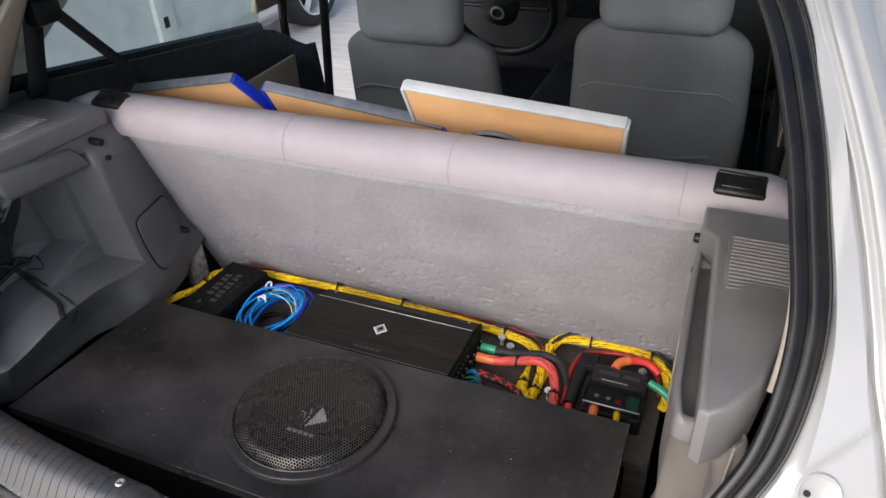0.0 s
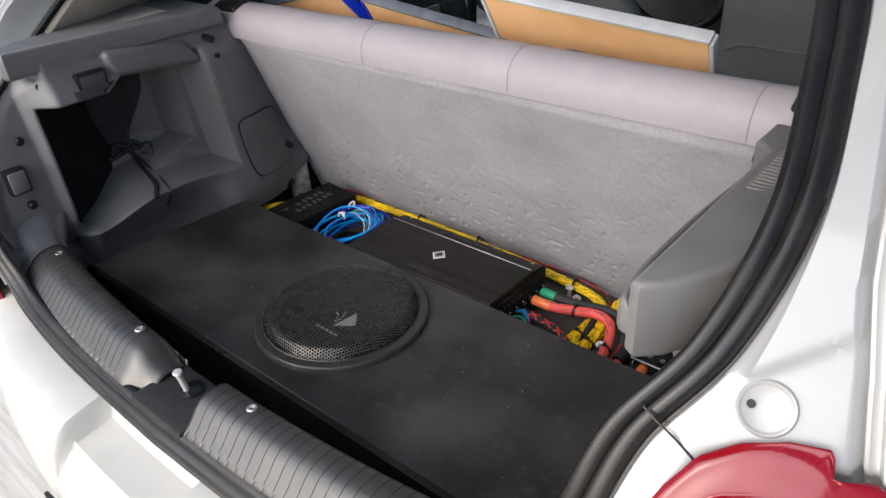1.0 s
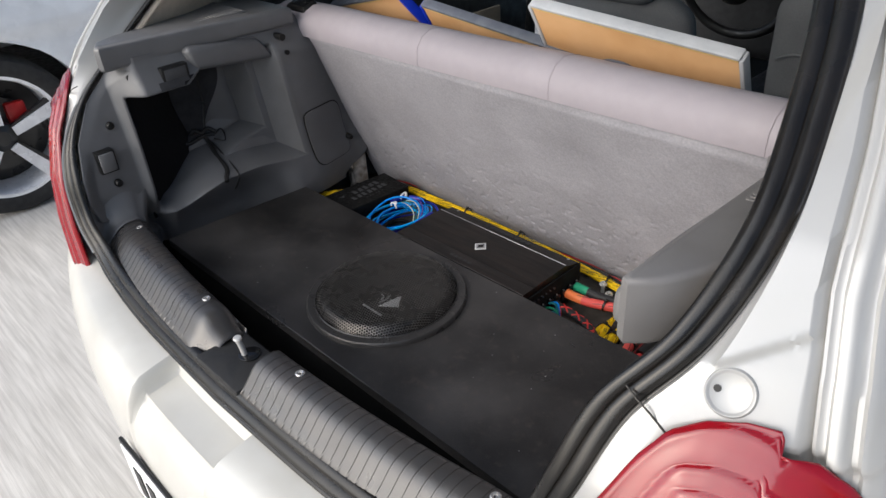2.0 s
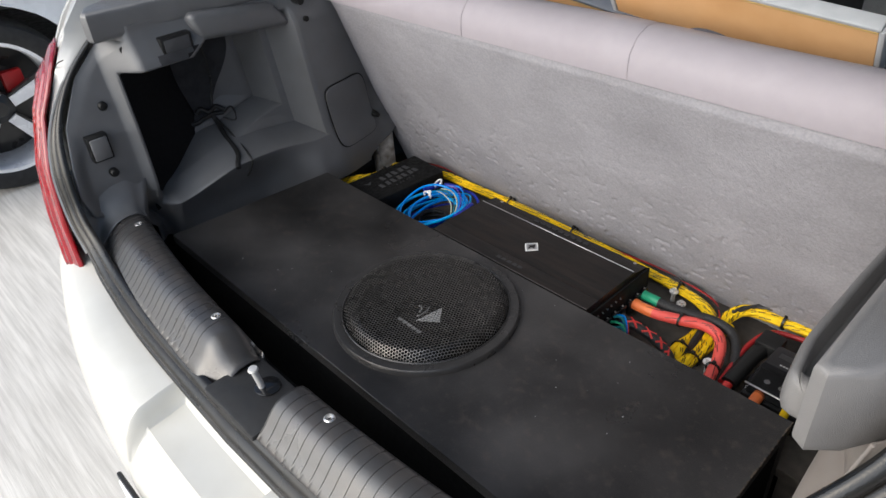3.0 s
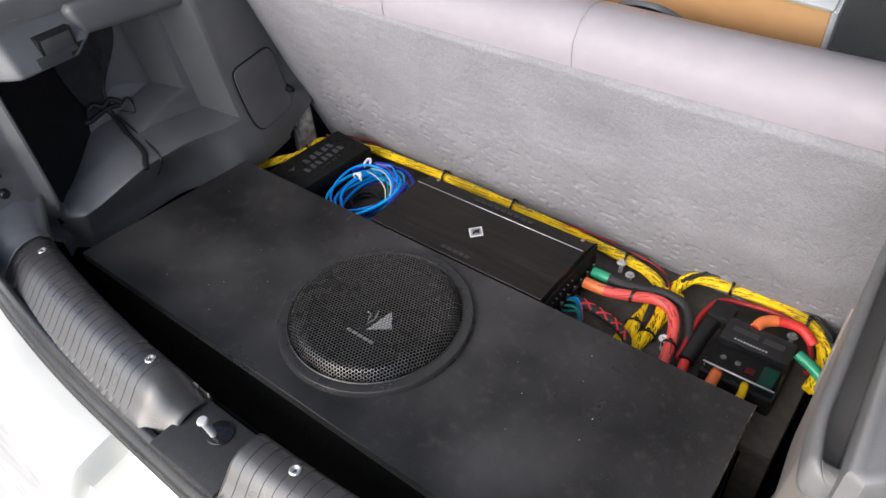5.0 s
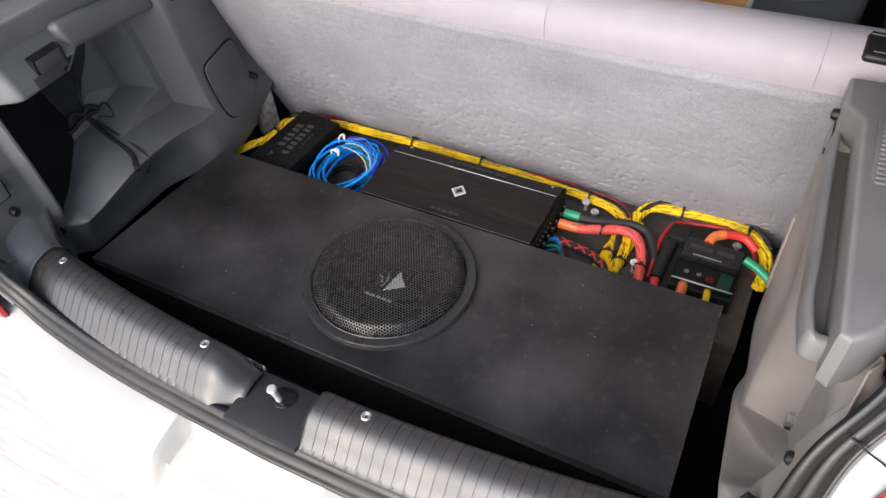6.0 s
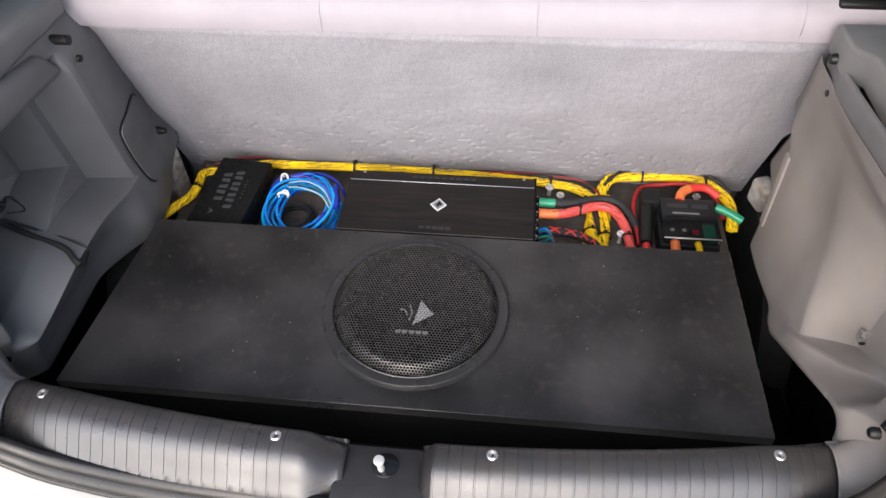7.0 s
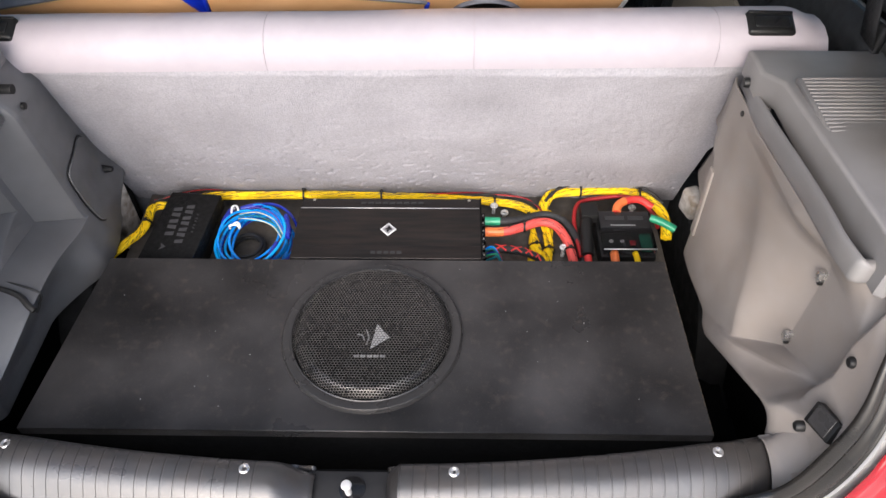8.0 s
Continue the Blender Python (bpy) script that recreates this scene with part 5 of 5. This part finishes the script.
for i in range(5, 38, 7):
    a, b2 = sg_line[i], sg_line[min(i + 5, len(sg_line) - 1)]
    for w in (-1, 1):
        d = Vector((0, .0065 * w, 0))
        part("red_cross", tube([a - d + Vector((0, 0, .0046)), (a + b2) / 2 + Vector((0, 0, .0082)), b2 + d + Vector((0, 0, .0046))], .0018, 6), RED, sg)
for k, (mtl, dy) in enumerate(((TEAL, 0), (BLUE, .008), (GREEN, -.008), (RED, .014), (TEAL, -.014), (BLUE_DARK, .004))):
    t = thing("signal_wire", (.19, .475, .62), "thin coloured signal wire at the amplifier plug", "wire", "signal wires")
    part("sleeve", tube(spline([(.184, .470 + dy, .648 - k * .003), (.196, .472 + dy, .652 - k * .003), (.206, .470 + dy * .5, .640), (.215, .462 + dy * .3, .624)], 5), .0022, 6), mtl, t)

# blue signal cable coil
coil = thing("blue_cable_coil", (-.265, .49, .602), "coil of shiny blue signal cables tied with white ties", "cable coil")
cr = random.Random(11)
for k in range(10):
    a0 = cr.uniform(0, 6.28)
    rx, ry = .067 + cr.uniform(-.012, .008), .072 + cr.uniform(-.016, .012)
    cx, cy = -.264 + cr.uniform(-.010, .010), .492 + cr.uniform(-.010, .010)
    zz = .622 + k * .0050
    tilt_a, tilt = cr.uniform(0, 6.28), cr.uniform(0, .012)
    ring = []
    for i in range(22):
        a = a0 + 2 * math.pi * i / 22
        ring.append(Vector((cx + rx * math.cos(a), cy + ry * math.sin(a), zz + tilt * math.sin(a + tilt_a) + .006 * math.sin(2 * a + k) + .012 * max(0, math.sin(a)))))
    part("loop", tube(spline(ring, 3, True), .0029 if k % 3 else .0024, 8, True), (BLUE_DARK, BLUE_LIGHT, BLUE, BLUE_LIGHT, BLUE)[k % 5], coil)
for k, (mtl, o) in enumerate(((PURPLE, 0), (PALE_WIRE, .008), (TEAL, .014), (BLUE, -.006), (PALE_WIRE, .02), (BLUE, .004))):
    part("fine_wire", tube(spline([(-.300, .550 - o, .672), (-.262, .548 - o * 1.6, .684), (-.226, .528 - o * 1.4, .682), (-.205, .495 - o, .672)], 6), .0012, 6), mtl, coil)
for p, d in (((-.330, .520, .668), (.010, .040, 0)), ((-.300, .553, .676), (.040, .012, 0)), ((-.208, .540, .672), (.010, -.040, 0)), ((-.215, .470, .668), (-.006, -.040, 0)), ((-.196, .505, .676), (.002, -.03, 0))):
    a, b2 = Vector(p), Vector(p) + Vector(d)
    part("plug", tube([a, a.lerp(b2, .3), a.lerp(b2, .8), b2], lambda u: .0062 if .1 < u < .9 else .0045, 10), BLUE_DARK, coil, "dark blue plug")
for c, ax in (((-.314, .548, .676), "x"), ((-.303, .506, .672), "y")):
    hoop = [Vector(c) + Vector((0, .0095 * math.cos(a), .0075 * math.sin(a)) if ax == "x" else (.0095 * math.cos(a), 0, .0075 * math.sin(a))) for a in frange(-.5, math.pi + .5, 12)]
    part("white_tie", tube(hoop, .0022, 8), WHITE_PLASTIC, coil, "white cable tie")
    part("tie_tail", tube(spline([Vector(c) + Vector(v) for v in ((-.002, 0, .008), (.005, .003, .011), (.011, -.001, .011), (.014, -.008, .007))], 5), .0021, 6, flat=.5), WHITE_PLASTIC, coil)
spool = thing("black_cable_ring", (-.29, .51, .602), "small black coil of wire under the blue coil", "cable coil")
for k in range(4):
    part("loop", tube([Vector((-.29 + (.034 - .004 * (k % 2)) * math.cos(a), .505 + (.034 - .004 * (k % 2)) * math.sin(a), .606 + .005 * k)) for a in frange(0, 2 * math.pi, 28)[:-1]], .004, 8, True), BLACK_WIRE, spool)

# fuse block and inline holder
fuse = thing("fuse_block", (.455, .50, .602), "black fuse distribution block with a clear cover", "fuse block")
part("base", rbox((.405, .466, .602), (.512, .574, .638), .005), BLACK_PLASTIC, fuse)
part("rear_cap", rbox((.408, .522, .636), (.509, .572, .6585), .005), BLACK_GLOSS, fuse)
cover = part("cover", rbox((.407, .468, .640), (.510, .526, .6600), .005), CLEAR, fuse, "clear plastic cover")
cover.visible_shadow = False
part("fuse_bed", rbox((.410, .472, .636), (.507, .522, .6415), .002), BLACK_PLASTIC, fuse)
for k in (0, 1):
    part("fuse_screw", lathe([(0, .002), (.0035, .002), (.0045, 0)], (.428 + k * .021, .500, .6415), "z", 12), ZINC, fuse)
part("fuse", rbox((.462, .488, .6415), (.474, .500, .646), .002), FUSE_RED, fuse, "red fuse")
part("fuse", rbox((.482, .478, .6415), (.503, .514, .647), .002), FUSE_GREEN, fuse, "green fuse")
# glint on the clear cover's front edge, laid on as a thin silver strip
part("cover_edge", rbox((.408, .4662, .6572), (.509, .4690, .6592), .0004, 1), SILVER, fuse)
for i in range(11):
    part("print_bar", rbox((.429 + i * .0045, .5295, .6580), (.4318 + i * .0045, .5325, .6588), 0), DUST_GREY, fuse)
for x0, x1 in ((.420, .458), (.465, .495)):
    part("label_bar", rbox((x0, .545, .6580), (x1, .556, .6588), 0), PRINT_FAINT, fuse)
holder = thing("inline_fuse_holder", (.382, .53, .602), "black tubular inline fuse holder", "fuse holder")
part("tube", tube(spline([(.392, .585, .640), (.386, .550, .638), (.384, .520, .634), (.382, .480, .626)], 5), .0125, 12), BLACK_PLASTIC, holder)
part("cap", rbox((.376, .560, .632), (.412, .598, .656), .004), BLACK_PLASTIC, holder)
cable("red_feed_cable", "red feed cable looping from the holder to the fuse block",
           [(.370, .480, .622), (.366, .53, .626), (.366, .580, .630), (.380, .618, .634), (.42, .630, .636), (.47, .632, .640), (.505, .618, .640), (.525, .590, .634), (.532, .555, .626)], .0042, DEEP_RED)
cable("red_tail_cable", "short red cable end at the fuse holder", [(.382, .478, .626), (.384, .455, .620), (.380, .43, .612), (.376, .41, .606)], .0075, RED)
cable("orange_cap_lead", "red lead with an orange heat-shrink end on the fuse block",
      [(.446, .568, .655), (.452, .588, .656), (.470, .604, .654), (.500, .612, .650), (.525, .600, .640)], .0078, RED, [("start", .5, ORANGE, .001)])
cable("green_lead", "green heat-shrink lead leaving the fuse block", [(.512, .560, .650), (.535, .552, .646), (.560, .540, .638)], .0080, GREEN)
cable("orange_front_lead", "orange heat-shrink lead at the fuse block's front", [(.430, .474, .642), (.430, .452, .640), (.429, .414, .628)], .0085, ORANGE)
cable("yellow_front_lead", "yellow lead at the fuse block's front", [(.470, .474, .642), (.472, .452, .641), (.470, .414, .630)], .0058, YELLOW)

# ---- boards leaning on the seat back ----
def leaning_board(name, label, mid, wide, tall, turn, lean, edge_top, edge_side, hole=None):
    th = thing(name, (mid[0], mid[1] + .2, .66), label, "board")
    mx = Matrix.Translation(mid) @ Matrix.Rotation(radians(lean), 4, "X") @ Matrix.Rotation(radians(turn), 4, "Y")

    def slab(lo, hi, bev, mtl, nm, lab=""):
        b = rbox(lo, hi, bev, 2)
        bmesh.ops.transform(b, matrix=mx, verts=b.verts)
        return part(nm, b, mtl, th, lab)

    w, h = wide / 2, tall
    slab((-w, -.008, -h), (w, .010, 0), .002, WOOD, "panel", "bare brown fibreboard face")
    slab((-w - .003, -.010, 0), (w + .003, .012, .007), .003, edge_top, "top_edge", "taped top edge")
    for s in (-1, 1):
        slab((s * (w + .004) - .004, -.010, -h), (s * (w + .004) + .004, .012, .002), .003, edge_side, "side_edge", "taped side edge")
    slab((-w, -.0090, -.0035), (w, -.0075, 0), .001, GLUE, "glue_line")
    if hole:
        b = lathe([(hole[1] - .004, -.013), (hole[1], -.016), (hole[1] + .002, -.013), (hole[1] + .002, -.0085)], (hole[0], 0, hole[2]), "y", 48)
        bmesh.ops.transform(b, matrix=mx, verts=b.verts)
        part("hole_ring", b, EDGE_GREY, th, "grey ring round a speaker hole")
        b = lathe([(0, -.010), (hole[1] - .004, -.010), (hole[1] - .004, -.0085)], (hole[0], 0, hole[2]), "y", 48)
        bmesh.ops.transform(b, matrix=mx, verts=b.verts)
        part("hole_cover", b, BLACK_PLASTIC, th)
    return th


leaning_board("silver_edged_board", "brown fibreboard panel with silver taped edges leaning on the rear seat", (.222, .608, 1.142), .375, .42, 6, 36, EDGE_SILVER, EDGE_SILVER, (-.030, .062, -.150))
leaning_board("grey_edged_board", "brown fibreboard panel with grey top and blue side edges", (-.105, .645, 1.085), .36, .42, 9.5, 36, EDGE_GREY, EDGE_BLUE)
leaning_board("blue_edged_board", "brown fibreboard panel with blue side edge behind the seat roll", (-.508, .640, 1.085), .34, .42, -17, 36, EDGE_GREY, EDGE_BLUE)

# ---- neighbouring white car ----
white = thing("white_car", (-3.2, .9, 0), "white car parked alongside on the concrete", "car")
WX = -2.52


rows = []
for y in frange(-.75, 5.0, 150):
    arch = 0
    for wc in (.19, 4.3):
        d = abs(y - wc)
        if d < .410:
            arch = max(arch, .345 + math.sqrt(.410 ** 2 - d * d))
    row = []
    tail = .22 * ss(y, -.45, -.75)
    for z in frange(.20, 1.0, 24):
        zz = max(z, min(arch, .98)) if arch else z
        bulge = -.03 * ((z - .62) / .4) ** 2 + (.018 if (z > .72) else 0) * ss(z, .72, .76) - .012 * ss(z, .80, .95) - .05 * ss(z, .92, 1.0) - .05 * ss(z, .35, .2)
        row.append(Vector((WX + .03 + bulge - tail, y, zz)))
    rows.append(row)
body = part("body_side", sheet(rows), WHITE_PAINT, white, "white painted body side", 40, solid=.004)
part("shoulder", sheet([[Vector((lerp(WX - .02, WX - 1.65, u), y, .995 + .02 * math.sin(math.pi * u))) for u in frange(0, 1, 6)] for y in frange(-.72, 5.0, 12)]), WHITE_PAINT, white, "", 60, solid=.004)
part("cabin", sheet([[Vector((WX - .10 - .30 * u, y + (.25 * u if y < 1 else -.45 * u), lerp(.99, 1.45, u))) for u in frange(0, 1, 5)] for y in frange(.10, 2.6, 10)]), WINDOW_GLASS, white, "white car's side glass", 60, solid=.004)
for y in (.10, .95, 1.75, 2.6):
    part("door_pillar", tube([Vector((WX - .095 - .30 * u, y + (.25 * u if y < 1 else -.45 * u * (1 if y > 2 else .2)), lerp(.99, 1.45, u))) for u in frange(0, 1, 5)], .030, 8), WHITE_PAINT, white)
part("roof", sheet([[Vector((lerp(WX - .38, WX - 1.30, u), y, 1.45 + .05 * math.sin(math.pi * u))) for u in frange(0, 1, 6)] for y in frange(.35, 2.2, 8)]), WHITE_PAINT, white, "", 60, solid=.01)
part("far_side", rbox((WX - 1.70, -.6, .25), (WX - 1.64, 3.3, 1.0), .02), WHITE_PAINT, white)
part("underbody", rbox((WX - 1.62, -.6, .22), (WX - .28, 3.3, .34), .02), BLACK_PLASTIC, white)
part("tail_panel", rbox((WX - 1.5, -.76, .3), (WX - .22, -.70, .98), .02), WHITE_PAINT, white)
part("door_edge", rbox((WX + .02, 2.60, .30), (WX + .06, 2.74, .80), .012), WHITE_PAINT, white, "edge of an open door")
part("door_latch", rbox((WX + .055, 2.64, .46), (WX + .063, 2.68, .52), .003), BLACK_PLASTIC, white)
for y in (1.0,):
    part("door_gap", tube([Vector((WX + .031 - .02 * ss(z, .8, 1), y + .04 * (z - .5), z)) for z in frange(.3, .97, 8)], .003, 6), BLACK_PLASTIC, body)


def big_r(profile):
    return [(r * 1.1, h) for r, h in profile]


def alloy_wheel(y):
    c = Vector((WX - .085, y, .3465))
    w = part("wheel", bmesh.new(), TYRE, white, "alloy wheel with black and silver spokes")
    part("tyre", lathe(big_r([(.235, -.10), (.29, -.105), (.312, -.08), (.315, 0), (.312, .07), (.298, .098), (.262, .105), (.240, .096), (.235, .08)]), c, "x", 64), TYRE, w, "low-profile black tyre")
    part("rim", lathe(big_r([(.236, -.09), (.236, .088), (.243, .096), (.228, .094), (.222, .07), (.215, -.08)]), c, "x", 64), RIM_SILVER, w, "silver alloy rim")
    part("brake_disc", lathe(big_r([(0, .0), (.145, .0), (.145, .012), (0, .012)]), c, "x", 48), RIM_DARK, w)
    part("caliper", rbox(c + Vector((.005, .06, .02)), c + Vector((.045, .14, .12)), .01), CALIPER, w, "red brake caliper")
    part("barrel", lathe(big_r([(.215, -.08), (.215, -.075), (0, -.075)]), c, "x", 40), RIM_DARK, w)
    part("hub", lathe(big_r([(0, .095), (.028, .093), (.034, .085), (.055, .075), (.06, .05)]), c, "x", 24), RIM_DARK, w)
    for k in range(5):
        a = 2 * math.pi * (k + .18) / 5
        r1, t1 = Vector((0, math.cos(a), math.sin(a))), Vector((0, -math.sin(a), math.cos(a)))
        part("spoke", plate([c + Vector((.078, 0, 0)) + (r1 * r + t1 * t) * 1.1 for r, t in ((.05, .020), (.225, .040), (.225, -.012), (.05, -.016))], (.014, 0, 0)), RIM_SILVER, w, "machined silver spoke", 20)
        part("spoke_back", plate([c + Vector((.060, 0, 0)) + (r1 * r + t1 * t) * 1.1 for r, t in ((.05, .026), (.225, .058), (.225, .030), (.05, .010))], (.024, 0, 0)), RIM_DARK, w, "black spoke", 20)


alloy_wheel(.19)
alloy_wheel(4.3)
